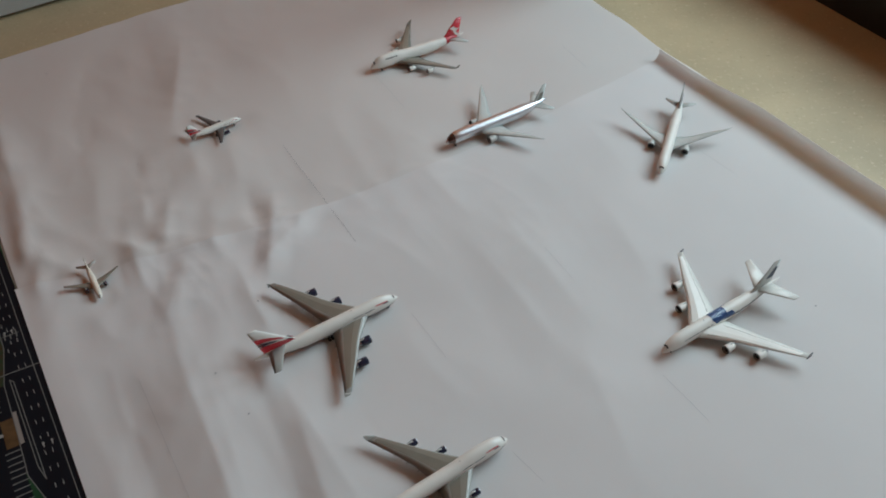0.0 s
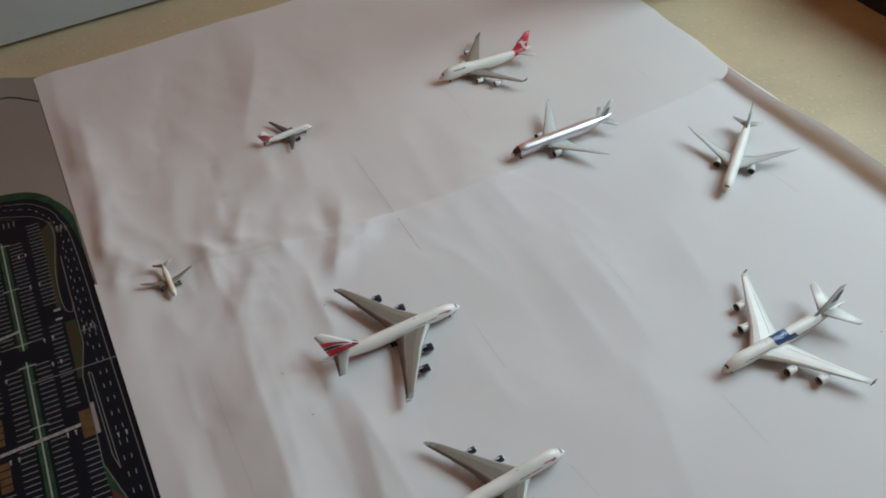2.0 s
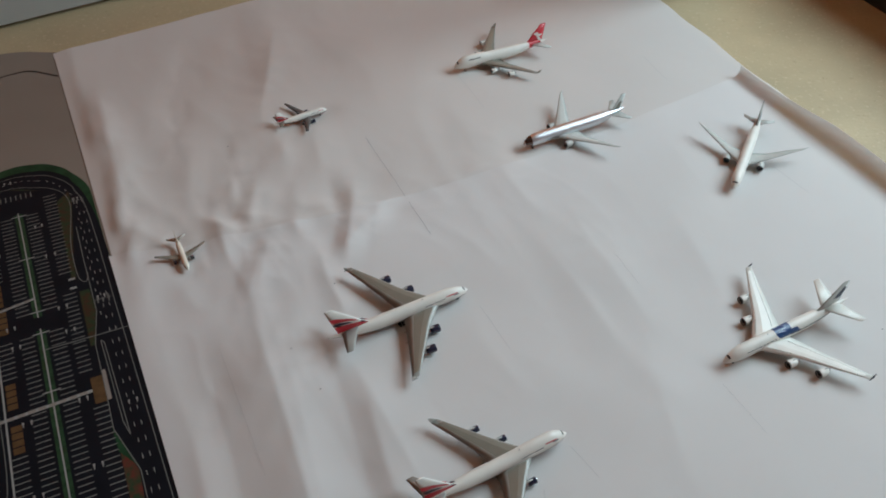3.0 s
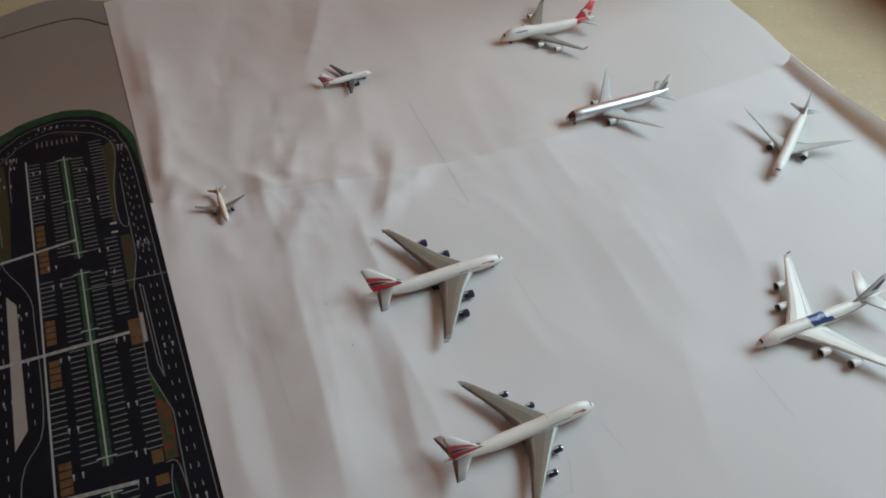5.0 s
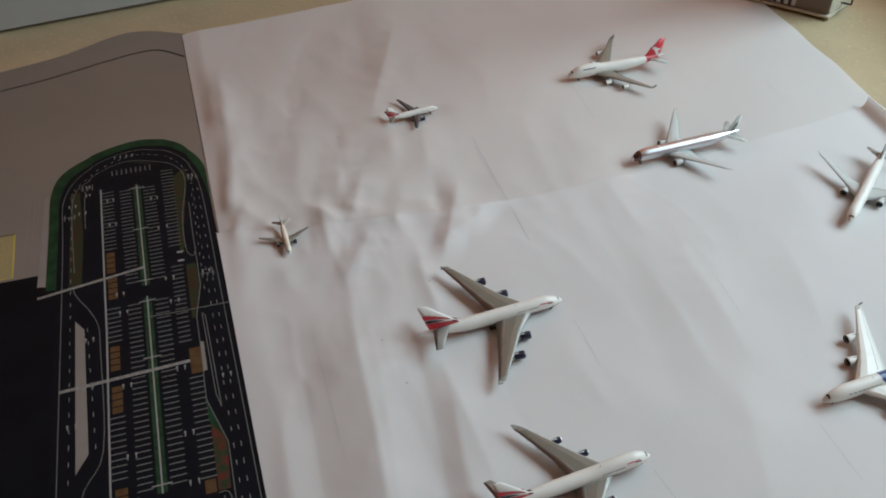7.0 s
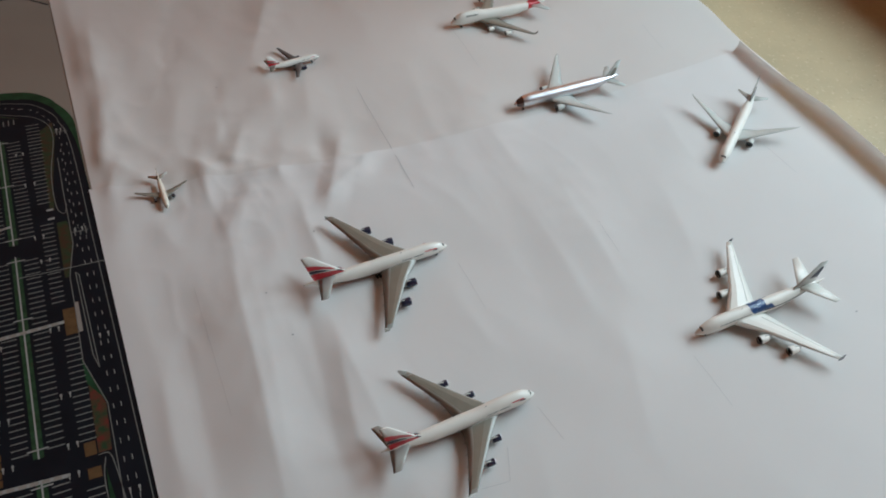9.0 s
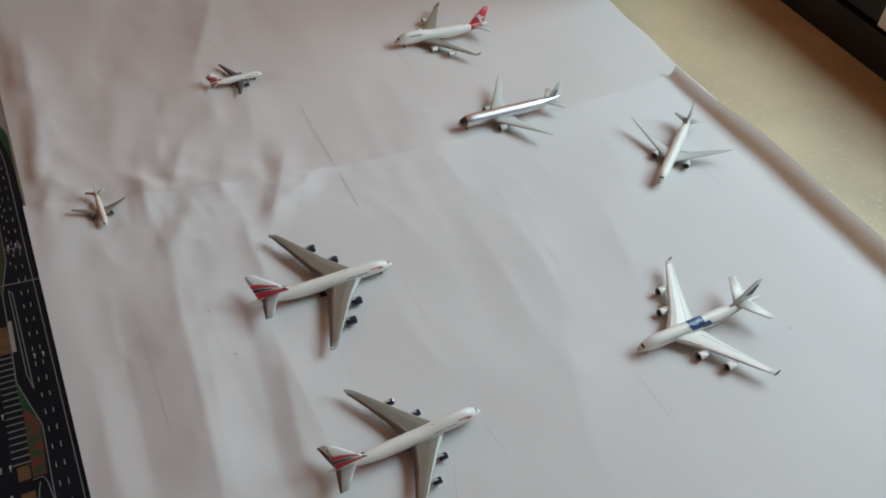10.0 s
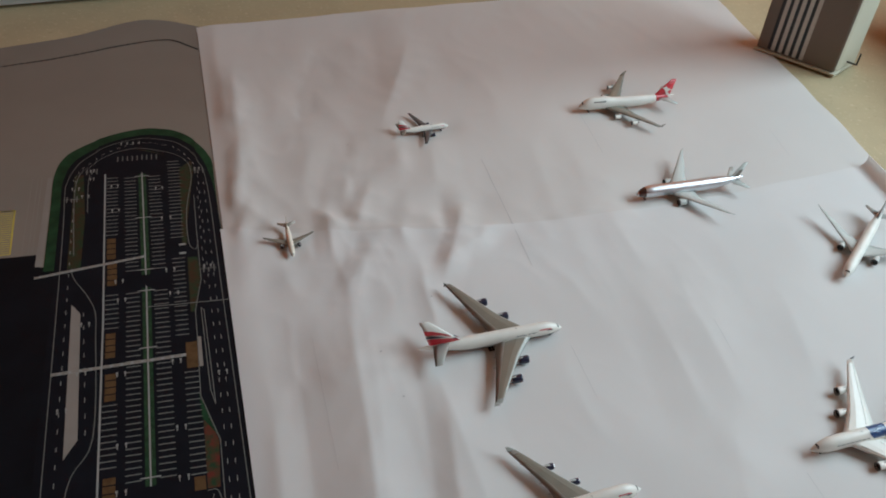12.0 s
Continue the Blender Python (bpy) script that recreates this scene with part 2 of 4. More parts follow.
RIDGES = [  # x0, y0, x1, y1, half width, height
    (-0.3818, 0.0224, -0.2956, 0.0029, 0.016, 0.004), (-0.3043, 0.0506, -0.2489, 0.0314, 0.014, 0.0045), (-0.2387, 0.0361, -0.1923, 0.0737, 0.012, 0.0035),
    (-0.2714, 0.1349, -0.2488, 0.0361, 0.020, 0.0045), (-0.1659, 0.1435, -0.1568, 0.0829, 0.018, 0.004), (-0.2056, 0.1622, -0.1719, 0.0877, 0.014, -0.003),
    (-0.1213, 0.1107, -0.1527, 0.0215, 0.016, 0.0035), (-0.1728, 0.0311, -0.1129, -0.0554, 0.014, 0.003), (-0.2235, 0.0313, -0.1947, -0.0552, 0.020, 0.0035),
    (-0.1946, -0.0455, -0.0471, -0.2734, 0.020, 0.0018), (-0.0878, -0.109, 0.0206, -0.2632, 0.016, 0.0025), (-0.2671, -0.0745, -0.1359, -0.2634, 0.022, -0.001),
    (-0.3883, 0.4582, -0.2992, 0.2088, 0.030, 0.005), (-0.4905, 0.3721, -0.3818, 0.1448, 0.025, -0.003), (-0.3298, 0.1907, -0.2727, 0.0882, 0.018, -0.004),
    (-0.552, 0.2563, -0.4389, 0.1125, 0.018, 0.0058), (-0.4458, 0.1172, -0.3765, 0.0271, 0.016, 0.0060), (-0.4061, 0.051, -0.3672, 0.0032, 0.012, 0.004),
    (-0.0606, 0.2791, 0.0181, 0.2064, 0.030, 0.002), (0.0778, 0.1512, 0.1597, 0.0202, 0.035, 0.0025), (0.1706, -0.0178, 0.215, -0.1731, 0.03, 0.002),
    (-0.0975, 0.5564, -0.0216, 0.4538, 0.04, 0.0015), (0.2388, 0.0482, 0.1963, 0.1504, 0.035, 0.002)]


CREASES = [  # x0, y0, x1, y1, height, width of the shaded slope, width of the lit slope
    (-0.2001, -0.0649, -0.0367, -0.304, 0.0100, 0.030, 0.050), (-0.1031, -0.0943, 0.0779, -0.2783, 0.0050, 0.026, 0.045), (-0.3248, 0.1906, -0.2717, 0.0552, 0.0040, 0.016, 0.030),
    (-0.2889, 0.0553, -0.2399, -0.0165, 0.0035, 0.010, 0.022), (-0.1564, 0.1109, -0.1326, 0.0119, 0.0036, 0.010, 0.022), (-0.2715, 0.0618, -0.2432, 0.0579, 0.0022, 0.006, 0.012),
    (-0.2969, 0.2812, -0.2363, 0.1347, 0.0025, 0.020, 0.030), (-0.258, 0.2584, -0.1814, 0.1157, 0.0028, 0.016, 0.035), (-0.3708, 0.0414, -0.343, -0.0355, 0.0022, 0.008, 0.014),
    (-0.0214, 0.2067, 0.0583, 0.1236, 0.0014, 0.020, 0.045), (0.0484, 0.1144, 0.1613, -0.0561, 0.0020, 0.022, 0.050), (0.1084, 0.0955, 0.1909, -0.0274, 0.0014, 0.018, 0.05), (-0.2238, 0.0217, -0.205, -0.0552, 0.0025, 0.010, 0.02),
    (0.1633, 0.3038, 0.2346, 0.1867, 0.0012, 0.02, 0.05), (0.1246, -0.2732, 0.2304, -0.3545, 0.0015, 0.02, 0.04), (-0.0499, 0.5891, 0.0263, 0.4532, 0.0016, 0.03, 0.05), (-0.4582, 0.4244, -0.3944, 0.3179, 0.002, 0.02, 0.03)]


def near_segment(x, y, x0, y0, x1, y1):
    dx, dy = x1 - x0, y1 - y0
    t = max(0.0, min(1.0, ((x - x0) * dx + (y - y0) * dy) / (dx * dx + dy * dy)))
    return math.hypot(x - x0 - t * dx, y - y0 - t * dy), t


def rise(x, y):
    """Height of the crumpled paper over the floor: soft folds that run along the mat's edge, pinched creases and ridges."""
    left = max(0.22, min(1.0, 0.55 - x * 1.9))
    al, ac = x * MS.x + y * MS.y, x * MW.x + y * MW.y
    wx = 0.035 * noise.noise(Vector((al * 6, ac * 6, 1.7)))
    h = 0.0026 * left * noise.noise(Vector((al * 3.2, (ac + wx) * 11, 0.3)))
    fine = left * max(0.45, min(1.0, 1.5 - 4.0 * y))
    h += 0.0016 * fine * (0.5 - abs(noise.noise(Vector((al * 6.0, (ac + wx) * 19, 4.1)))) * 1.6)
    h += 0.0008 * fine * (0.5 - abs(noise.noise(Vector((al * 17, (ac + wx) * 30, 7.3)))) * 1.6)
    for x0, y0, x1, y1, w, a in RIDGES:
        d, t = near_segment(x + wx * 0.4, y, x0, y0, x1, y1)
        if d < w * 3:
            h += 1.2 * a * (0.55 * math.exp(-((d / w) ** 2)) + 0.45 * math.exp(-2.0 * d / w)) * min(1.0, 0.3 + 2.0 * t, 2.3 - 2.0 * t) * (0.75 + 0.25 * noise.noise(Vector((x * 40, y * 40, 5))))
    for x0, y0, x1, y1, a, wd, wl in CREASES:
        d, t = near_segment(x + wx * 0.25, y, x0, y0, x1, y1)
        if d < max(wl, 1.7 * wd):
            lit = (x1 - x0) * (y - y0) - (y1 - y0) * (x - x0) > 0
            fall = max(0.0, 1 - d / (wl if lit else wd * 1.7))
            h += 0.82 * a * fall ** 1.12 * min(1.0, 0.15 + 3.0 * t, 3.15 - 3.0 * t)
    # the seam where one sheet lies over the other is puckered
    d, t = near_segment(x, y, -0.3754, -0.0218, -0.1234, 0.107)
    d2, t2 = near_segment(x, y, -0.1234, 0.107, 0.2477, 0.4386)
    h += 0.0012 * math.exp(-min(d, d2) / 0.006) * max(0.1, 1.0 - 1.4 * t2) * (1 + noise.noise(Vector((x * 50, y * 50, 8))))
    h += 0.0021 * math.exp(-((min(d, d2) / 0.055) ** 2)) * max(0.0, 1.0 - 1.8 * t2) * (0.55 - 1.5 * abs(noise.noise(Vector((x * 21, y * 21, 2.6)))))
    h += 0.0007 * fine * (0.5 - 1.5 * abs(noise.noise(Vector((x * 12 + 3, y * 12, 6.2)))))
    edge_in = -((x - MO.x) * MW.x + (y - MO.y) * MW.y)
    k = max(0.0, min(1.0, edge_in / 0.022))
    h *= k * k * (3 - 2 * k)
    calm = 1.0
    for (px, py, hd), ln in zip(PLANES, LENGTHS):
        c, s = math.cos(radians(hd)), math.sin(radians(hd))
        d, t = near_segment(x, y, px, py, px - c * ln * 0.8, py - s * ln * 0.8)
        calm *= 1 - 0.9 * math.exp(-((d / (0.22 * ln)) ** 2))
    return 0.0012 + max(0.0, 0.0016 * k + h) * calm


def sheet(name, corners, nu, nv, place, material, label):
    """corners: far left, far right, near right, near left; place moves a point (x, y, across) to its final place."""
    a, b, c, d = (Vector(p) for p in corners)
    verts, faces = [], []
    for j in range(nv + 1):
        v = j / nv
        for i in range(nu + 1):
            u = i / nu
            p = (a * (1 - u) + b * u) * (1 - v) + (d * (1 - u) + c * u) * v
            verts.append(place(p.x, p.y, u, v))
    for j in range(nv):
        for i in range(nu):
            k = j * (nu + 1) + i
            faces.append((k, k + 1, k + nu + 2, k + nu + 1))
    ob = mesh(name, verts, faces, material, smooth=True)
    return tagged(ob, label, "paper sheet")


def far_place(x, y, u, v):
    wob = 0.004 * noise.noise(Vector((x * 14, y * 14, 9)))
    return (x + wob * (u > 0.98), y + wob * (v < 0.02), rise(x, y))


CURL_R, CURL_LEN = 0.0162, 0.0298
CN = Vector((0.7844, 0.6203, 0))


def near_place(x, y, u, v):
    # the last stretch before the window-side edge rolls up
    p = Vector((x, y, 0)) + MS * (0.045 * math.sin(math.pi * u ** 0.8) * max(0.0, 1 - 7 * v))
    x, y = p.x, p.y
    base = Vector((0.2477, 0.4386, 0))
    s = (p - base).dot(CN)
    z = rise(x, y) + 0.0007 + 0.0014 * max(0.0, 1 - 45 * v) * max(0.0, 0.5 + noise.noise(Vector((x * 22, y * 22, 12))))
    if s > 0:
        r = CURL_R * min(1.0, 0.6 + 3.0 * v) * (1 + 0.25 * noise.noise(Vector((x * 6, y * 6, 3))))
        ang = min(s / r, 1.8)
        p = p - CN * s + CN * (r * math.sin(ang))
        z += r * (1 - math.cos(ang))
    return (p.x, p.y, z)


E1 = Vector((0.2477, 0.4386)) + Vector(CN[:2]) * CURL_LEN
DR = Vector((0.6203, -0.7844))
sheet("paper_sheet", [(-0.6564, 0.3303), (-0.0346, 0.8683), (0.3186, 0.3983), (-0.2610, -0.1620)], 200, 170, far_place, M_PAPER_DULL,
      "large white lining paper sheet, creased, lying on the floor")
sheet("paper_sheet", [(-0.3769, -0.0223), tuple(E1), tuple(E1 + DR * 1.25), (0.4674, -1.0668)], 290, 320, near_place, M_PAPER,
      "large white paper sheet with a curled edge, pencil marks and creases")

# pencil strokes on the paper
PENCIL = [((-0.1726, 0.2242), (-0.0564, 0.0758)), ((-0.1028, 0.3899), (-0.0458, 0.3093)), ((0.0152, -0.0135), (0.0541, -0.0626)), ((0.2422, -0.0611), (0.277, -0.1056)),
          ((-0.2104, -0.1167), (-0.1168, -0.2351)), ((0.1335, 0.0833), (0.1612, 0.0448)), ((0.2934, 0.2609), (0.3289, 0.2212)), ((0.1358, 0.4664), (0.1674, 0.4172)),
          ((0.1205, -0.1524), (0.1465, -0.1771)), ((0.1048, -0.1979), (0.1134, -0.2269)), ((0.094, -0.2399), (0.1134, -0.2269))]
for p, q in PENCIL:
    n = max(4, int(math.hypot(q[0] - p[0], q[1] - p[1]) / 0.006))
    pts = [(p[0] + (q[0] - p[0]) * k / n, p[1] + (q[1] - p[1]) * k / n) for k in range(n + 1)]
    ob = flat("pencil_line", stroke(pts, 0.00024 if p[0] < -0.15 and p[1] < 0 else 0.00034), 0.0011, M_PENCIL if (p, q) == PENCIL[0] else M_FAINT, None, lift=rise)
    tagged(ob, "thin grey pencil line drawn on the paper", "pencil line", "pencil lines on the paper")
for x, y in ((-0.1014, -0.1434), (-0.1309, -0.0168), (-0.3293, 0.1769), (0.3834, 0.0335), (-0.1427, -0.106), (-0.5216, 0.3459)):
    ob = flat("pencil_dot", [[(x + 0.0009 * math.cos(k), y + 0.0009 * math.sin(k)) for k in range(6)]], 0.0012, M_PENCIL, None, lift=rise)
    tagged(ob, "small dark pencil dot on the paper", "pencil mark", "pencil dots on the paper")

# ---- printed airport mat ----
matob = thing("airport_mat", Matrix.Translation(MO) @ pose(0, 0, 0, 0, 0, -51.41), "printed model airport mat with car park, roads and grey apron", "play mat")
T0 = 0.0005


def sw(pts):
    """Printed layout: s along the mat, w across it from the paper's edge; the mat lies a little stretched and skewed."""
    out = []
    for s, w in pts:
        w += max(0.0, min(1.0, (0.6 - s) / 0.25)) * (0.0032 if 0.055 < w < 0.125 else -0.002 if 0.024 < w < 0.05 else 0.0)
        if w > 0:
            w = max(0.0015, 0.0765 + (w - 0.0765) * (1 + 0.065 * min(1.0, max(0.0, (0.18 - w) / 0.03)) * min(1.0, max(0.0, (s - 0.26) / 0.06))))
        out.append((0.9021 * s + 0.0738 * s * s + -0.0868 * w + 0.0769 * s * w, -(0.9832 * w + 0.0792 * s * w)))
    return out


edge = smooth_curve([(-0.004, -0.004), (-0.026, 0.040), (-0.032, 0.076), (-0.010, 0.125), (0.017, 0.177), (0.043, 0.264), (0.075, 0.36), (0.11, 0.48)], 5)
slab("mat_sheet", sw(edge + [(1.15, 0.48), (1.15, -0.024), (0.45, -0.004)]), 0.0002, T0, M_APRON, matob, "smooth grey printed concrete area")
seam_line = smooth_curve([(0.067, 0.003), (0.042, 0.030), (0.035, 0.054), (0.053, 0.116), (0.079, 0.189), (0.097, 0.259), (0.128, 0.37), (0.155, 0.475)], 16)
flat("dashed_border", [q for k, q in enumerate(stroke(sw(seam_line), 0.0030)) if k % 2 == 0] + stroke(sw(seam_line), 0.0014), T0 + 0.00010, M_BLACK, matob, "thin black dashed border line")
flat("tarmac", [sw([(0.493, 0.176), (0.493, 0.48), (1.149, 0.48), (1.149, -0.020), (0.513, 0.000), (0.513, 0.176)])], T0 + 0.00010, M_TAR, matob, "black printed tarmac")
outer = smooth_curve([(0.52, 0.172), (0.42, 0.172), (0.358, 0.172), (0.320, 0.160), (0.291, 0.130), (0.274, 0.095), (0.270, 0.062), (0.288, 0.033), (0.330, 0.011), (0.385, 0.002), (0.45, 0.002)], 6)
flat("grass_verge", [sw(outer + [(1.149, -0.019), (1.149, 0.03), (0.52, 0.03)])], T0 + 0.00020, M_GREEN, matob, "dark green printed grass verge")
inner = smooth_curve([(0.52, 0.160), (0.42, 0.160), (0.372, 0.160), (0.332, 0.149), (0.303, 0.122), (0.287, 0.090), (0.285, 0.062), (0.302, 0.036), (0.342, 0.017), (0.40, 0.008), (0.46, 0.006)], 6)
flat("road_field", [sw(inner + [(1.149, -0.017), (1.149, 0.160)])], T0 + 0.00030, M_ROAD, matob, "black printed roads and parking ground")
flat("pad", [sw([(0.36, 0.1735), (0.36, 0.180), (0.512, 0.182), (0.512, 0.1735)])], T0 + 0.00025, M_ISLAND, matob)
Z1 = T0 + 0.00040
# verges and scrub strips inside the ring
flat("scrub", [sw(p) for p in (
    [(0.36, 0.147), (0.36, 0.138), (0.44, 0.134), (0.52, 0.135), (0.52, 0.147)],
    [(0.345, 0.030), (0.37, 0.029), (0.46, 0.038), (0.50, 0.040), (0.50, 0.044), (0.36, 0.043)],
    [(0.52, 0.040), (0.60, 0.040), (0.60, 0.036), (0.55, 0.029), (0.52, 0.031)],
    [(0.313, 0.085), (0.330, 0.055), (0.318, 0.070)])], Z1, M_SCRUB, matob, "brown and green printed scrub")
flat("yard", [sw([(0.71, 0.036), (0.755, 0.026), (0.80, 0.028), (0.80, 0.037)])], Z1, M_REDYARD, matob, "reddish printed planted yard")
for wedge in ([(0.70, 0.038), (0.752, 0.025), (0.73, 0.037)], [(0.815, 0.034), (0.90, 0.026), (0.90, 0.036)]):
    flat("green_wedge", [sw(wedge)], Z1 + 0.00010, M_GREEN, matob)
# median with lighter centre line and breaks
med = [(0.366, 0.540), (0.559, 0.789), (0.811, 1.05)]
flat("median", [sw([(a, 0.0803), (b, 0.0803), (b, 0.0727), (a, 0.0727)]) for a, b in med], Z1, M_MEDIAN, matob, "green printed median strip")
mid = []
for a, b in med:
    mid += stroke(sw([(a - 0.002, 0.0765), (b, 0.0765)]), 0.0014)
    for s in (a + 0.004, a + 0.081, b - 0.008):
        mid += stroke(sw([(s, 0.0835), (s, 0.0695)]), 0.0013)
flat("median_line", mid, Z1 + 0.00010, M_LINE, matob, "pale printed centre line")
# parking bays
ticks = []
for lo, hi, w0, w1 in ((0.372, 0.535, 0.083, 0.094), (0.565, 0.785, 0.083, 0.094), (0.818, 1.04, 0.083, 0.094), (0.372, 0.535, 0.070, 0.0585), (0.565, 0.785, 0.070, 0.0585),
                       (0.818, 1.04, 0.070, 0.0585), (0.37, 0.475, 0.1125, 0.101), (0.565, 0.612, 0.1125, 0.101), (0.702, 0.772, 0.1125, 0.101), (0.82, 1.04, 0.1125, 0.101),
                       (0.345, 0.492, 0.053, 0.043), (0.52, 0.634, 0.053, 0.043), (0.676, 0.786, 0.048, 0.037), (0.83, 1.04, 0.048, 0.037)):
    for k in range(int((hi - lo) / 0.0064) + 1):
        s = lo + k * 0.0064
        ticks += stroke(sw([(s, w0), (s, w1)]), 0.0011)
for k in range(9):
    ticks += stroke(sw([(0.328, 0.101 - k * 0.005), (0.3375, 0.101 - k * 0.005)]), 0.0011)
tagged(flat("parking_line", ticks, Z1 + 0.00010, M_DIMLINE, matob, "grey printed parking bay lines"), kind="stuff")
# solid white lines
lines = stroke(sw([(0.362, 0.1135), (0.6, 0.1135), (1.05, 0.1135)]), 0.0017)
flat("white_line", lines, Z1 + 0.00010, M_LINE, matob)
thin = []
ringline = smooth_curve([(1.05, 0.1515), (0.52, 0.1535), (0.40, 0.156), (0.374, 0.155), (0.336, 0.143), (0.308, 0.118), (0.294, 0.090), (0.293, 0.065), (0.309, 0.041), (0.346, 0.022), (0.40, 0.014), (0.56, 0.0115), (0.734, 0.009), (1.05, 0.005)], 6)
loop = smooth_curve([(0.50, 0.142), (0.376, 0.145), (0.340, 0.128), (0.316, 0.098), (0.315, 0.070), (0.338, 0.040), (0.372, 0.031), (0.44, 0.038), (0.495, 0.038), (0.508, 0.032), (0.495, 0.029)], 6)
for line in (ringline, loop, [(0.415, 0.030), (0.47, 0.030), (0.555, 0.029), (0.60, 0.036), (0.64, 0.036), (0.705, 0.037), (0.755, 0.025), (0.85, 0.026), (1.05, 0.026)],
             [(0.596, 0.031), (0.70, 0.029), (0.716, 0.026), (0.60, 0.0285), (0.596, 0.031)], smooth_curve([(0.52, 0.1425), (0.536, 0.140), (0.577, 0.122), (0.62, 0.119), (0.734, 0.118), (0.782, 0.135), (0.90, 0.137)], 5),
             smooth_curve([(0.802, 0.037), (0.803, 0.030), (0.82, 0.027), (0.86, 0.024)], 4), smooth_curve([(0.806, 0.033), (0.83, 0.036), (0.90, 0.033)], 4), smooth_curve([(0.36, 0.132), (0.385, 0.133), (0.43, 0.132)], 4)):
    thin += stroke(sw(line), 0.0008)
flat("road_edge_line", thin, Z1 + 0.00020, M_DIMLINE, matob)
# lane dashes
dash = []
for w0, w1, lo, hi in ((0.0225, 0.0205, 0.39, 1.05), (0.0175, 0.0145, 0.39, 1.05), (0.026, 0.026, 0.40, 0.56), (0.146, 0.142, 0.37, 1.05), (0.130, 0.1235, 0.585, 0.73)):
    s = lo
    while s < hi:
        w = w0 + (w1 - w0) * (s - lo) / (hi - lo)
        dash += stroke(sw([(s, w), (s + 0.0048, w)]), 0.00055)
        s += 0.0175
arc = smooth_curve([(0.37, 0.148), (0.345, 0.138), (0.318, 0.112), (0.304, 0.088), (0.303, 0.066), (0.318, 0.045), (0.35, 0.029), (0.38, 0.023)], 10)
dash += [q for k, q in enumerate(stroke(sw(arc), 0.0007)) if k % 3 == 0]
flat("lane_dash", dash, Z1 + 0.00020, M_LINE, matob, "white printed lane dashes")
# turn arrows: short pairs of strokes with a head
arrows = []
rnd = random.Random(4)
for s, w in ((0.385, 0.104), (0.43, 0.103), (0.545, 0.1), (0.572, 0.098), (0.667, 0.098), (0.745, 0.097), (0.79, 0.097), (0.395, 0.060), (0.45, 0.056), (0.535, 0.055), (0.57, 0.053), (0.66, 0.054),
             (0.735, 0.053), (0.785, 0.053), (0.812, 0.055), (0.70, 0.142), (0.60, 0.128), (0.66, 0.129), (0.385, 0.145), (0.352, 0.128), (0.368, 0.128), (0.40, 0.135), (0.362, 0.024), (0.535, 0.022), (0.68, 0.018), (0.84, 0.018), (0.30, 0.095), (0.30, 0.082)):
    for dw in (-0.0032, 0.0032):
        arrows += stroke(sw([(s, w + dw), (s + 0.004, w + dw)]), 0.0009)
        arrows += stroke(sw([(s - 0.001, w + dw), (s + 0.0005, w + dw)]), 0.0018)
for s, w in ((0.362, 0.022), (0.535, 0.021), (0.35, 0.130), (0.40, 0.148)):
    for k in range(3):
        arrows += stroke(sw([(s + 0.004 * (k % 2), w + 0.005 * (k - 1)), (s + 0.010, w + 0.005 * (k - 1))]), 0.0012)
        arrows += stroke(sw([(s + 0.005, w + 0.005 * (k - 1) - 0.0018), (s + 0.005, w + 0.005 * (k - 1) + 0.0018)]), 0.0011)
for k in range(0, len(arrows) - 24, 2):
    flat("road_arrow", arrows[k:k + 2], Z1 + 0.00030, M_LINE, matob)
for k in range(len(arrows) - 24, len(arrows), 2):
    flat("turn_arrow", arrows[k:k + 2], Z1 + 0.00030, M_DIMLINE, matob)
# footbridges over the car park
for (a, b), wd in (((((0.529, 0.180)), ((0.512, 0.077))), 0.0032), (((0.659, 0.152), (0.655, 0.047)), 0.0036), (((0.806, 0.160), (0.812, 0.060)), 0.0036)):
    flat("footbridge", stroke(sw([a, b]), wd), Z1 + 0.00040, M_LINE, matob, "pale printed footbridge")
    n = 26
    pts = sw([(a[0] + (b[0] - a[0]) * k / n, a[1] + (b[1] - a[1]) * k / n) for k in range(n + 1)])
    flat("bridge_rib", [q for k, q in enumerate(stroke(pts, wd * 0.8)) if k % 2 == 0], Z1 + 0.00050, M_ISLAND, matob)
# roofs of printed buildings
for s0, s1, w0, w1 in ((0.478, 0.512, 0.111, 0.103), (0.518, 0.552, 0.1105, 0.102), (0.616, 0.648, 0.111, 0.103), (0.666, 0.698, 0.1105, 0.102), (0.775, 0.806, 0.110, 0.101), (0.639, 0.672, 0.046, 0.0365), (0.787, 0.801, 0.046, 0.038), (0.811, 0.822, 0.046, 0.037)):
    n = max(1, round((s1 - s0) / 0.0085)) if w0 > 0.1 else 1
    for k in range(n):
        p0, p1 = s0 + (s1 - s0) * k / n + 0.0006, s0 + (s1 - s0) * (k + 1) / n - 0.0006
        flat("printed_roof", [sw([(p0, w0), (p1, w0), (p1, w1), (p0, w1)])], Z1 + 0.00020, M_OCHRE, matob, "ochre printed roof")
flat("kerb_island", [sw([(0.572, 0.1405), (0.586, 0.1325), (0.734, 0.129), (0.752, 0.1385)])], Z1 + 0.00020, M_ISLAND, matob, "pale printed traffic island")
flat("side_kerb", [sw([(0.634, 0.036), (0.634, 0.033), (0.671, 0.033), (0.671, 0.036)])], Z1 + 0.00020, M_ISLAND, matob)
flat("gate", [sw([(s, 0.047), (s, 0.041), (s + 0.003, 0.041), (s + 0.003, 0.047)]) for s in (0.497, 0.511)], Z1 + 0.00030, M_LINE, matob)
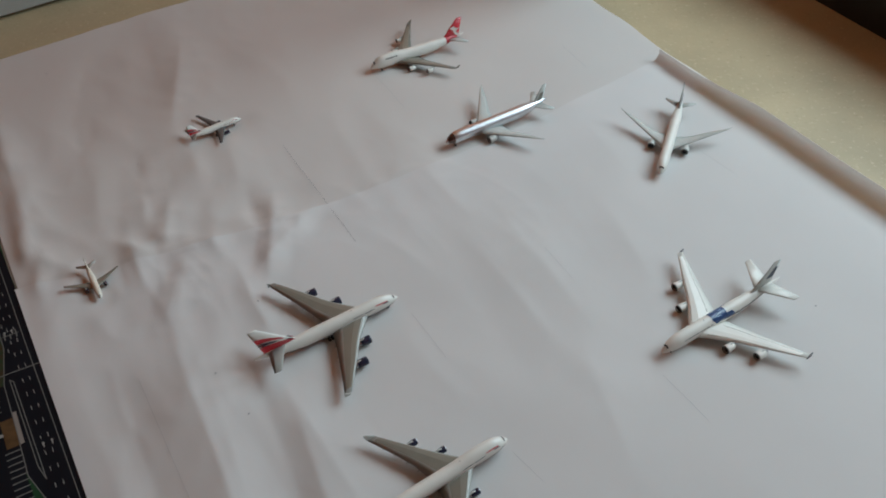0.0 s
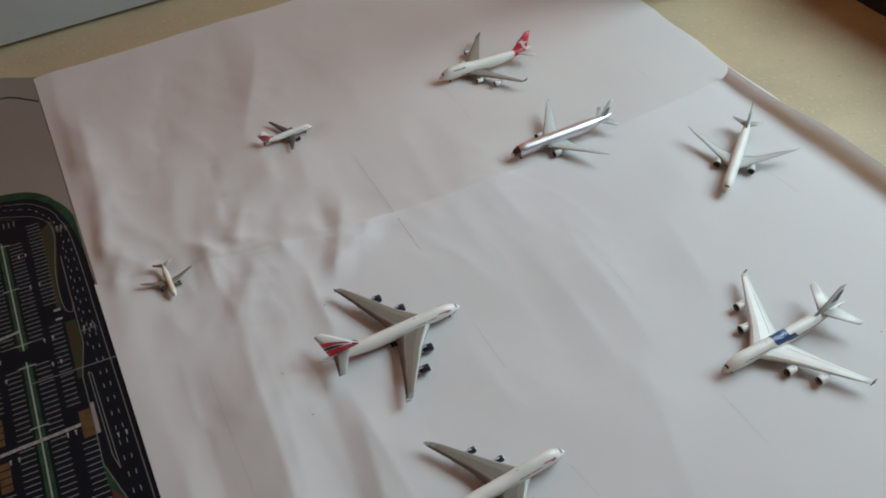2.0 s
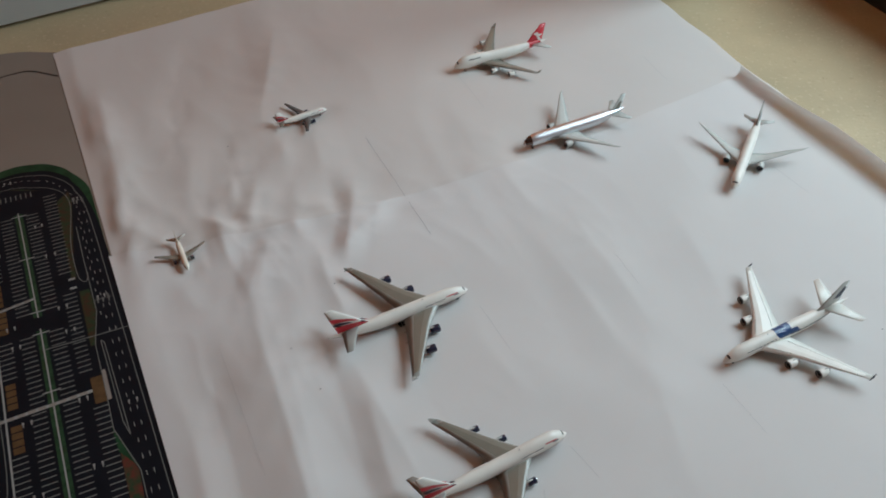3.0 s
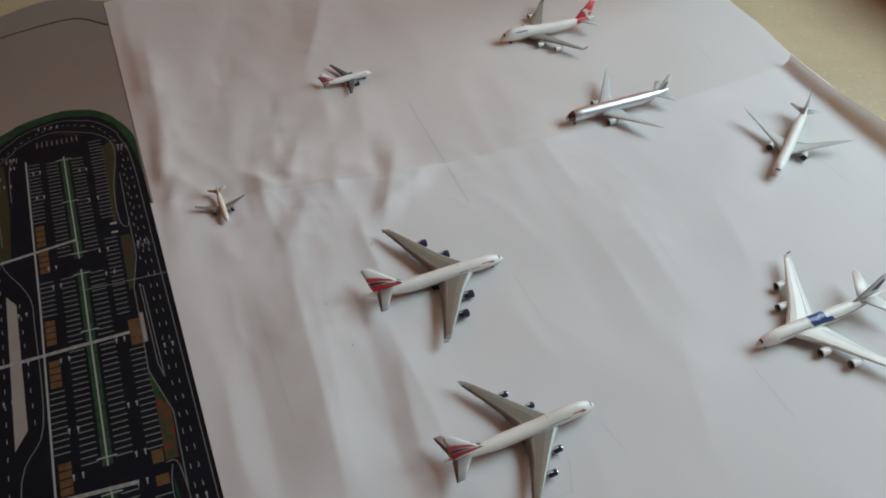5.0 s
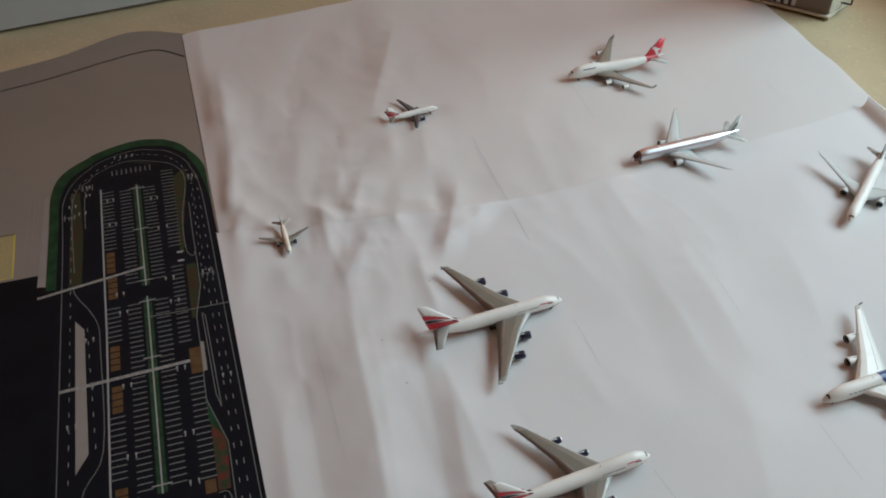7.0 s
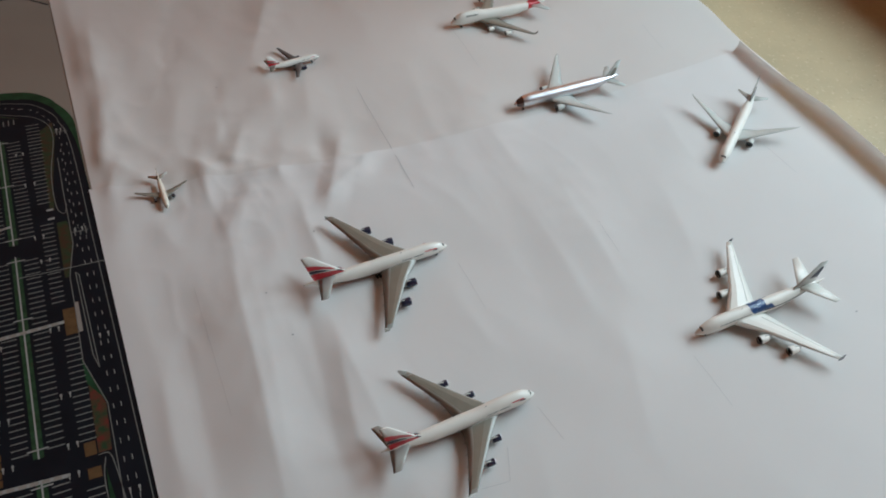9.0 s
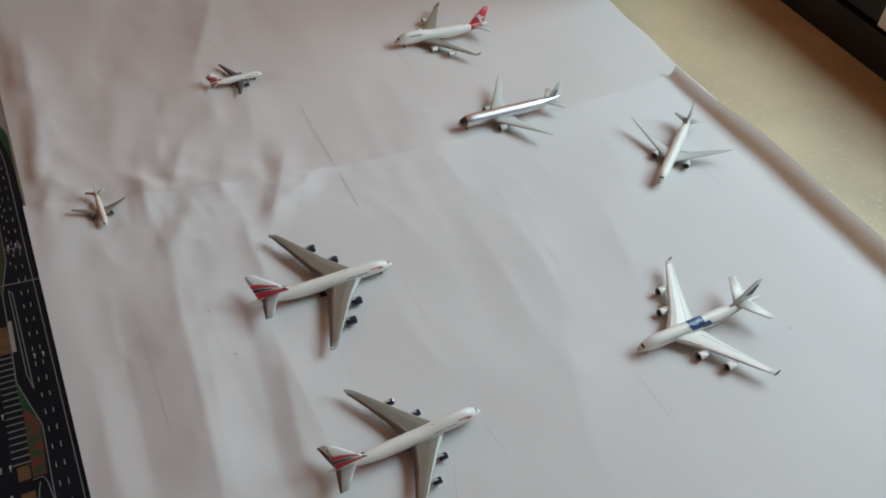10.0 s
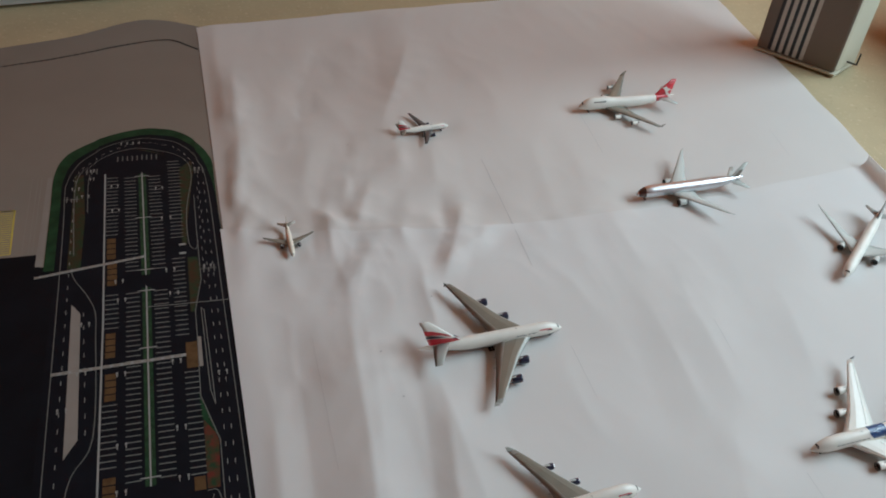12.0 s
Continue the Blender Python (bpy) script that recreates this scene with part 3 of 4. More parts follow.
# yellow hatched square on the apron
hatch = stroke(sw([(0.416, 0.209), (0.488, 0.207), (0.488, 0.275), (0.416, 0.275), (0.416, 0.209)]), 0.0016)
for k in range(20):
    hatch += stroke(sw([(0.416 + 0.0036 * k, 0.209), (0.416 + 0.0036 * k, 0.275)]), 0.0012)
flat("hatched_square", hatch, T0 + 0.00015, M_YELLOW, matob, "yellow hatched printed square")
flat("apron_line", [q for w in (0.186, 0.190, 0.196) for q in stroke(sw([(0.36, w), (0.49, w)]), 0.0006)], T0 + 0.00015, M_ISLAND, matob)
flat("fold_line", stroke(sw([(0.589, 0.003), (0.588, 0.05), (0.587, 0.078)]), 0.0011), Z1 + 0.00060, M_DIMLINE, matob, "pale worn fold line")

# ---- model airliners, 1:500 ----
K = 0.002


def body_point(sp, u, th, off=0.0):
    """Point of the fuselage skin: u from nose 0 to tail 1, th from the top round, in radians."""
    L, w, h, zc = (sp[k] * K for k in ("L", "w", "h", "zc"))
    un, ut = sp.get("un", 0.13), sp.get("ut", 0.66)
    f, dz = 1.0, 0.0
    if u < un:
        q = 1 - u / un
        f = max(0.0, 1 - q ** 1.9) ** 0.66
        dz = -0.19 * h * q * q
    elif u > ut:
        q = (u - ut) / (1 - ut)
        f = 1 - 0.93 * q ** 1.55
        dz = 0.33 * h * q ** 1.45
    up = h / 2 * f
    hump = sp.get("hump", 0.0)
    if hump and math.cos(th) > 0:
        k = min(1, u / 0.10) ** 0.7 * (1 - min(1, max(0, (u - 0.26) / 0.12)) ** 1.0)
        up *= 1 + hump * k
    return Vector((-L * u, (w / 2 * f + off) * math.sin(th), zc + dz + (up + off) * math.cos(th)))


def fuselage(sp, material, parent):
    us = [0.0008, 0.004, 0.01, 0.02, 0.035, 0.055, 0.08, 0.11, 0.14, 0.2, 0.26, 0.3, 0.34, 0.38, 0.46, 0.56, 0.66, 0.72, 0.78, 0.84, 0.9, 0.95, 0.985, 1.0]
    n = 28
    verts = [body_point(sp, u, 2 * math.pi * k / n) for u in us for k in range(n)]
    faces = [(j * n + k, (j + 1) * n + k, (j + 1) * n + (k + 1) % n, j * n + (k + 1) % n) for j in range(len(us) - 1) for k in range(n)]
    faces += [tuple(range(n)), tuple(range(len(us) * n - 1, (len(us) - 1) * n - 1, -1))]
    return mesh("fuselage", verts, faces, material, parent, smooth=True)


def patch(name, sp, u0, u1, a0, a1, material, parent, label="", slant=0.0, off=0.00010):
    """A painted or printed area on the fuselage, following its skin; a0, a1 in degrees from the top."""
    nu, na = max(2, int((u1 - u0) * 60)), max(2, int(abs(a1 - a0) / 9))
    verts, faces = [], []
    for i in range(nu + 1):
        for j in range(na + 1):
            a = a0 + (a1 - a0) * j / na
            u = u0 + (u1 - u0) * i / nu + slant * a / 90
            verts.append(body_point(sp, min(max(u, 0.001), 0.999), radians(a), off))
    for i in range(nu):
        for j in range(na):
            k = i * (na + 1) + j
            faces.append((k, k + 1, k + na + 2, k + na + 1))
    return mesh(name, verts, faces, material, parent, label, smooth=True)


AIRFOIL = [(0.0, 0.0), (0.03, 0.32), (0.14, 0.62), (0.38, 0.72), (0.72, 0.36), (1.0, 0.03), (0.72, -0.14), (0.38, -0.30), (0.10, -0.30)]


def foil(name, stations, material, parent, side, upright=False, label="", grow=0.0):
    """A lofted wing, tailplane or fin. stations: span, leading x, trailing x, height, thickness, in real metres."""
    verts, faces, n = [], [], len(AIRFOIL)
    for y, xl, xt, z, t in stations:
        for c, v in AIRFOIL:
            x = -(xl + (xt - xl) * c) * K
            if upright:
                verts.append((x, (v if v > 0 else v) * t * K * 0.8, z * K))
            else:
                verts.append((x, side * y * K, (z + v * t) * K))
    if upright:
        sym = [0.0, 0.35, 0.6, 0.6, 0.3, 0.03, -0.3, -0.6, -0.35]
        verts = [(verts[i][0] if i % n < 6 else -(stations[i // n][1] + (stations[i // n][2] - stations[i // n][1]) * (0.72, 0.38, 0.06)[i % n - 6]) * K, sym[i % n] * stations[i // n][4] * K, verts[i][2]) for i in range(len(verts))]
    for j in range(len(stations) - 1):
        for k in range(n):
            faces.append((j * n + k, j * n + (k + 1) % n, (j + 1) * n + (k + 1) % n, (j + 1) * n + k))
    faces += [tuple(range(n)), tuple(range(len(verts) - 1, len(verts) - n - 1, -1))]
    bm = bmesh.new()
    vs = [bm.verts.new(v) for v in verts]
    for f in faces:
        bm.faces.new([vs[i] for i in f])
    return part(name, bm, material, parent, label, smooth=True)


def wing_at(stations, y):
    for a, b in zip(stations, stations[1:]):
        if a[0] <= y <= b[0]:
            t = (y - a[0]) / (b[0] - a[0])
            return [p + (q - p) * t for p, q in zip(a, b)]
    return stations[-1]


def wing_strip(name, st, side, y0, y1, c0, c1, material, parent, label="", off=0.06):
    """A painted band on the upper side of a wing, between two chord fractions."""
    def top(y, c):
        _, xl, xt, z, t = wing_at(st, y)
        v = 0.0
        for (ca, va), (cb, vb) in zip(AIRFOIL[:6], AIRFOIL[1:6]):
            if ca <= c <= cb:
                v = va + (vb - va) * (c - ca) / (cb - ca)
        return (-(xl + (xt - xl) * c) * K, side * y * K, (z + v * t + off) * K)
    ys = [y0 + (y1 - y0) * k / 8 for k in range(9)]
    cs = sorted({c0, c1, *[c for c, _ in AIRFOIL[:6] if c0 < c < c1]})
    verts = [top(y, c) for y in ys for c in cs]
    m = len(cs)
    faces = [(j * m + k, j * m + k + 1, (j + 1) * m + k + 1, (j + 1) * m + k) for j in range(8) for k in range(m - 1)]
    return mesh(name, verts, faces, material, parent, label)


def lathe(bm, prof, centre, axis_x=True, n=18):
    """Turned shape along x: prof of (x, radius) in metres, x counted backwards."""
    rings = []
    for x, r in prof:
        rings.append([bm.verts.new((centre[0] - x, centre[1] + r * math.sin(2 * math.pi * k / n), centre[2] + r * math.cos(2 * math.pi * k / n))) for k in range(n)])
    for a, b in zip(rings, rings[1:]):
        for k in range(n):
            bm.faces.new((a[k], b[k], b[(k + 1) % n], a[(k + 1) % n]))
    return rings


def engine(sp, st, side, y, parent, material, lip):
    d, ln = sp["ed"] * K, sp["el"] * K
    _, xl, xt, z, t = wing_at(st, y)
    c = (-(xl - sp["eo"]) * K, side * y * K, (z - sp["ez"]) * K)
    r = d / 2
    bm = bmesh.new()
    lathe(bm, [(0.05 * ln, 0.80 * r), (0.0, 0.86 * r), (-0.01 * ln, 0.92 * r), (0.03 * ln, 0.98 * r), (0.2 * ln, r), (0.5 * ln, 0.98 * r), (0.75 * ln, 0.86 * r), (0.76 * ln, 0.70 * r), (0.5 * ln, 0.66 * r)], c)
    e = part("engine", bm, material, parent, smooth=True)
    bm = bmesh.new()
    lathe(bm, [(0.06 * ln, 0.79 * r), (-0.005 * ln, 0.86 * r), (-0.018 * ln, 0.92 * r), (0.025 * ln, 0.99 * r), (0.04 * ln, 1.0 * r)], c)
    part("intake_lip", bm, lip, e, smooth=True)
    bm = bmesh.new()
    g = lathe(bm, [(0.12 * ln, 0.80 * r), (0.12 * ln, 0.2 * r), (0.04 * ln, 0.01 * r)], c)
    part("fan", bm, M_BLACK, e)
    bm = bmesh.new()
    g = lathe(bm, [(0.55 * ln, 0.62 * r), (0.8 * ln, 0.58 * r), (0.95 * ln, 0.42 * r), (0.95 * ln, 0.28 * r), (1.12 * ln, 0.02 * r)], c)
    part("exhaust", bm, M_STRUT, e, smooth=True)
    px = c[0] - 0.25 * ln
    bm = bmesh.new()
    hw = 0.28 * K
    top = (z + 0.15 * t) * K
    prism_pts = [(px, c[2] + 0.85 * r), (px - 0.30 * ln, top), (-(xl + (xt - xl) * 0.35) * K, (z - 0.1 * t) * K), (px - 0.55 * ln, c[2] + 0.75 * r)]
    lo = [bm.verts.new((x, c[1] - hw, zz)) for x, zz in prism_pts]
    hi = [bm.verts.new((x, c[1] + hw, zz)) for x, zz in prism_pts]
    bm.faces.new(lo), bm.faces.new(hi[::-1])
    for i in range(4):
        bm.faces.new((lo[i], hi[i], hi[(i + 1) % 4], lo[(i + 1) % 4]))
    part("pylon", bm, M_LGREY, e)


def gear(name, x, y, top, wheel, pairs, parent):
    """A strut with its wheels; wheel: radius in metres, pairs: wheel pairs one behind the other."""
    bm = bmesh.new()
    n, r = 8, wheel * 0.28
    rings = [[bm.verts.new((x + r * math.cos(2 * math.pi * k / n), y + r * math.sin(2 * math.pi * k / n), z)) for k in range(n)] for z in (wheel, top)]
    for k in range(n):
        bm.faces.new((rings[0][k], rings[0][(k + 1) % n], rings[1][(k + 1) % n], rings[1][k]))
    g = part(name, bm, M_STRUT, parent)
    for j in range(pairs):
        for s in (-1, 1):
            bm = bmesh.new()
            xc, yc = x - (j - (pairs - 1) / 2) * wheel * 2.3, y + s * wheel * 0.95
            prof = [(-0.45, 0.5), (-0.45, 0.85), (-0.3, 1.0), (0.3, 1.0), (0.45, 0.85), (0.45, 0.5)]
            rings = [[bm.verts.new((xc + wheel * q * math.cos(2 * math.pi * k / 12), yc + wheel * 0.8 * p, wheel + wheel * q * math.sin(2 * math.pi * k / 12))) for k in range(12)] for p, q in prof]
            for a, b in zip(rings, rings[1:]):
                for k in range(12):
                    bm.faces.new((a[k], a[(k + 1) % 12], b[(k + 1) % 12], b[k]))
            bm.faces.new(rings[0][::-1]), bm.faces.new(rings[-1])
            part("wheel", bm, M_TYRE, g)


def fin_shape(name, fin, poly, material, parent, label=""):
    """A flat painted shape on both faces of the fin; poly in chord and height fractions."""
    (_, l0, t0, z0, th0), (_, l1, t1, z1, th1) = fin[0], fin[-1]
    verts, faces = [], []
    for s in (-1, 1):
        k0 = len(verts)
        for c, v in poly:
            xl, xt, z, th = l0 + (l1 - l0) * v, t0 + (t1 - t0) * v, z0 + (z1 - z0) * v, th0 + (th1 - th0) * v
            verts.append((-(xl + (xt - xl) * c) * K, s * (0.62 * th * K + 0.00012), z * K))
        idx = list(range(k0, k0 + len(poly)))
        faces.append(tuple(idx if s > 0 else idx[::-1]))
    return mesh(name, verts, faces, material, parent, label)


A380 = dict(L=72.7, w=6.4, h=7.6, zc=5.0, un=0.16, ut=0.62, ed=3.9, el=6.4, eo=5.0, ez=1.9, ey=(14.6, 25.4),
            wing=[(2.0, 15.0, 34.35, 4.0, 2.6), (3.8, 17.0, 34.64, 3.97, 2.3), (13.5, 26.0, 37.7, 4.55, 1.5), (26, 34.5, 42.06, 5.52, 0.95), (39.0, 43.6, 47.02, 6.5, 0.5)],
            stab=[(0.8, 57.0, 67.5, 8.32, 1.1), (15.2, 66.6, 70.6, 9.72, 0.45)], fin=[(0, 53.0, 68.0, 9.12, 1.2), (0, 56.5, 68.3, 11.52, 1.1), (0, 65.2, 71.0, 20.0, 0.6)],
            gears=((-6.0, 0, 3.5, 0.62, 1), (-32.0, 6.0, 5.0, 0.7, 2), (-32.0, -6.0, 5.0, 0.7, 2), (-36.0, 2.6, 4.0, 0.7, 3), (-36.0, -2.6, 4.0, 0.7, 3)))
B747 = dict(L=70.6, w=6.2, h=6.6, zc=5.3, un=0.14, ut=0.60, hump=0.34, ed=2.8, el=5.2, eo=4.7, ez=1.8, ey=(11.7, 20.9),
            wing=[(2.0, 17.5, 35.0, 3.5, 2.2), (3.4, 19.0, 35.2, 3.6, 2.0), (11.5, 26.6, 37.2, 4.4, 1.3), (21, 34.6, 41.6, 5.4, 0.85), (31.2, 43.0, 46.8, 6.3, 0.45)],
            stab=[(0.8, 57.0, 66.2, 7.04, 1.0), (11.0, 65.6, 69.0, 8.24, 0.4)], fin=[(0, 51.5, 66.5, 7.04, 1.1), (0, 54.5, 66.8, 8.64, 1.0), (0, 65.4, 70.2, 19.04, 0.55)],
            gears=((-7.5, 0, 3.2, 0.6, 1), (-30.0, 5.5, 4.2, 0.62, 2), (-30.0, -5.5, 4.2, 0.62, 2), (-33.5, 2.0, 3.6, 0.62, 2), (-33.5, -2.0, 3.6, 0.62, 2)))
B777 = dict(L=74.0, w=6.0, h=6.2, zc=5.6, un=0.12, ut=0.70, ed=3.9, el=6.4, eo=4.4, ez=1.8, ey=(10.2,),
            wing=[(2.0, 24.5, 39.5, 3.8, 2.0), (3.2, 25.4, 39.6, 3.9, 1.9), (10.5, 31.0, 39.8, 4.7, 1.1), (22, 39.0, 44.4, 6.8, 0.75), (31.5, 45.6, 47.4, 8.4, 0.4), (34.0, 48.2, 48.9, 8.8, 0.2)],
            stab=[(0.7, 61.5, 70.0, 6.56, 0.9), (11.0, 69.0, 72.0, 7.76, 0.35)], fin=[(0, 56.5, 70.5, 7.36, 1.0), (0, 59.5, 70.8, 8.96, 0.9), (0, 69.4, 73.6, 18.16, 0.45)],
            gears=((-6.2, 0, 3.2, 0.55, 1), (-36.0, 5.4, 4.4, 0.65, 3), (-36.0, -5.4, 4.4, 0.65, 3)))
A319 = dict(L=33.9, w=3.95, h=4.15, zc=3.7, un=0.17, ut=0.62, ed=2.35, el=4.0, eo=2.7, ez=1.25, ey=(5.8,),
            wing=[(1.2, 10.6, 17.6, 2.8, 1.2), (2.0, 11.2, 17.6, 2.9, 1.1), (6.4, 13.8, 18.1, 3.4, 0.7), (17.0, 19.6, 21.2, 4.6, 0.3)],
            stab=[(0.5, 27.8, 32.0, 5.0, 0.55), (6.2, 31.2, 33.1, 5.7, 0.22)], fin=[(0, 25.0, 32.2, 5.4, 0.6), (0, 26.2, 32.3, 6.4, 0.55), (0, 30.4, 33.2, 11.8, 0.32)],
            gears=((-4.8, 0, 2.3, 0.42, 1), (-17.6, 3.4, 2.9, 0.55, 1), (-17.6, -3.4, 2.9, 0.55, 1)))


def variant(sp, dx=0.0, span=1.0, chord=1.0, **changed):
    """The same airliner with its wing moved back by dx, another span and chord, and other changes."""
    wing = [(y * span, xl + dx, xl + dx + (xt - xl) * chord, z, t) for y, xl, xt, z, t in sp["wing"]]
    return dict(sp, wing=wing, ey=tuple(y * span for y in sp["ey"]), **changed)


A380_LONG = variant(A380, 1.2, 0.985, fin=[(0, 52.0, 67.5, 9.1, 1.2), (0, 55.0, 68.4, 11.5, 1.1), (0, 68.4, 72.3, 24.6, 0.6)], stab=[(0.8, 57.5, 65.8, 8.3, 1.1), (13.6, 65.0, 68.4, 9.4, 0.45)])
A380_BAND = variant(A380, 2.6, 0.99, 0.93, fin=[(0, 53.4, 67.0, 9.1, 1.2), (0, 55.8, 67.4, 11.2, 1.1), (0, 64.8, 69.8, 21.4, 0.6)], stab=[(0.8, 57.0, 66.5, 8.3, 1.1), (14.6, 65.4, 69.0, 9.6, 0.45)])
B747_FLAG = variant(B747, 0.3, 0.99, L=69.5, fin=[(0, 51.0, 65.5, 7.0, 1.1), (0, 54.0, 66.2, 8.9, 1.0), (0, 66.4, 69.8, 23.4, 0.55)])
B747_RED = variant(B747, -1.0, 1.02, 0.82, L=67.0, w=6.7, h=7.5, zc=5.8, fin=[(0, 49.8, 63.5, 7.0, 1.1), (0, 52.2, 63.8, 8.8, 1.0), (0, 62.0, 66.0, 20.2, 0.55)], stab=[(0.8, 54.0, 63.0, 7.0, 1.0), (11.0, 62.4, 65.6, 8.2, 0.4)])
TWIN_SILVER = variant(B777, -3.7, 0.945, L=69.0, w=6.9, h=7.2, zc=6.0, fin=[(0, 57.5, 66.2, 6.9, 1.0), (0, 59.6, 66.5, 9.0, 0.9), (0, 65.6, 68.6, 18.6, 0.45)], stab=[(0.7, 58.0, 66.2, 6.5, 0.9), (10.4, 65.2, 68.0, 7.7, 0.35)])
TWIN_WHITE = variant(B777, -2.0, 0.91, 0.86, L=70.0, w=5.7, h=6.0, fin=[(0, 54.0, 67.0, 7.2, 1.0), (0, 57.0, 67.3, 9.0, 0.9), (0, 66.2, 70.0, 18.2, 0.45)], stab=[(0.7, 59.5, 65.5, 6.56, 0.9), (8.8, 65.0, 67.0, 7.3, 0.35)])


def airliner(sp, k, label, skin, wingmat, panelmat, enginemat, lip, finmat, stabmat, scale=1.0, group=""):
    """A die-cast airliner with its nose at its origin's front, standing on its wheels."""
    x, y, hd = PLANES[k]
    c, s = math.cos(radians(hd)), math.sin(radians(hd))
    mid = sp["L"] * K * 0.45 * scale
    z = max(rise(x - c * mid * f, y - s * mid * f) for f in (0.25, 0.9, 1.1)) + (0.0002 if k in (3, 5, 6) else 0.0008)
    ob = thing("model_airliner", Matrix.Translation((x, y, z)) @ pose(0, 0, 0, 0, 0, hd) @ Matrix.Scale(scale, 4), label, "model airplane", "model airliners on the paper")
    fuselage(sp, skin, ob)
    patch("windscreen", sp, 0.030, 0.040, -44, 44, M_BLACK, ob, "dark cockpit windscreen")
    for side in (1, -1):
        w = foil("wing", sp["wing"], wingmat, ob, side)
        tip = sp["wing"][-1][0]
        root = sp["w"] / 2 + 0.4
        wing_strip("wing_panel", sp["wing"], side, root, tip * 0.94, 0.09, 0.72, panelmat, w)
        for q in (0.28, 0.45, 0.62, 0.78):
            yq = tip * q
            _, xl, xt, zz, t = wing_at(sp["wing"], yq)
            bm = bmesh.new()
            ch = xt - xl
            lathe(bm, [(0, 0.00005), (0.10 * ch * K, 0.0007 * sp["w"] / 7), (0.24 * ch * K, 0.0007 * sp["w"] / 7), (0.36 * ch * K, 0.00005)], (-(xl + 0.74 * ch) * K, side * yq * K, (zz - 0.10 * t) * K - 0.0003), n=8)
            part("flap_fairing", bm, wingmat, w, smooth=True)
        foil("tailplane", sp["stab"], stabmat, ob, side)
        for ey in sp["ey"]:
            engine(sp, sp["wing"], side, ey, ob, enginemat, lip)
    foil("fin", sp["fin"], finmat, ob, 1, upright=True)
    for j, (gx, gy, top, wr, pairs) in enumerate(sp["gears"]):
        gear("nose_gear" if j == 0 else "main_gear", gx * K, gy * K, top * K, wr * K, pairs, ob)
    # belly fairing between the wing roots
    patch("belly_fairing", sp, sp["wing"][0][1] / sp["L"] - 0.02, sp["wing"][0][2] / sp["L"] + 0.03, 118, 242, wingmat, ob, off=0.0005)
    # antenna on the roof
    p = body_point(sp, 0.33, 0.0)
    bm = bmesh.new()
    prism(bm, [(p.x, -0.0001), (p.x - 0.0012, -0.0001), (p.x - 0.0012, 0.0001), (p.x, 0.0001)], p.z - 0.0003, p.z + 0.0006)
    part("antenna", bm, M_TEXT, ob)
    return ob


def titles(sp, ob, u0, u1, a, words, material=None, height=5.0):
    """Airline name as plain bars on both sides of the fuselage."""
    total = sum(words) + 1.2 * (len(words) - 1)
    for side in (1, -1):
        u = u0
        for wlen in words:
            du = (u1 - u0) * wlen / total
            patch("title_bar", sp, u, u + du, side * a, side * (a + height), material or M_TEXT, ob)
            u += du + (u1 - u0) * 1.2 / total


def windows(sp, ob, u0, u1, a, material):
    for side in (1, -1):
        patch("window_row", sp, u0, u1, side * a, side * (a + 2.2), material, ob)


def fence(sp, ob, kind, material):
    """Wing tip devices."""
    _, xl, xt, z, t = sp["wing"][-1]
    y = sp["wing"][-1][0]
    for side in (1, -1):
        if kind == "fence":
            foil_pts = [(xl + 0.6, z - 1.2), (xl + 1.6, z + 0.2), (xl + 3.4, z + 1.4), (xt + 0.6, z + 1.3), (xt, z), (xt + 0.3, z - 1.1)]
            w0, w1 = y - 0.05, y + 0.25
        else:
            foil_pts = [(xl, z), (xl + 3.6, z + 2.3), (xt + 1.0, z + 2.3), (xt, z)]
            w0, w1 = y - 0.05, y + 0.3
        bm = bmesh.new()
        out = 0.8 if kind != "fence" else 0.0
        lo = [bm.verts.new((-x * K, side * (w0 + out * max(0, zz - z) / 2.3) * K, zz * K)) for x, zz in foil_pts]
        hi = [bm.verts.new((-x * K, side * (w1 + out * max(0, zz - z) / 2.3) * K, zz * K)) for x, zz in foil_pts]
        bm.faces.new(lo), bm.faces.new(hi[::-1])
        n = len(foil_pts)
        for i in range(n):
            bm.faces.new((lo[i], hi[i], hi[(i + 1) % n], lo[(i + 1) % n]))
        part("winglet", bm, material, ob)


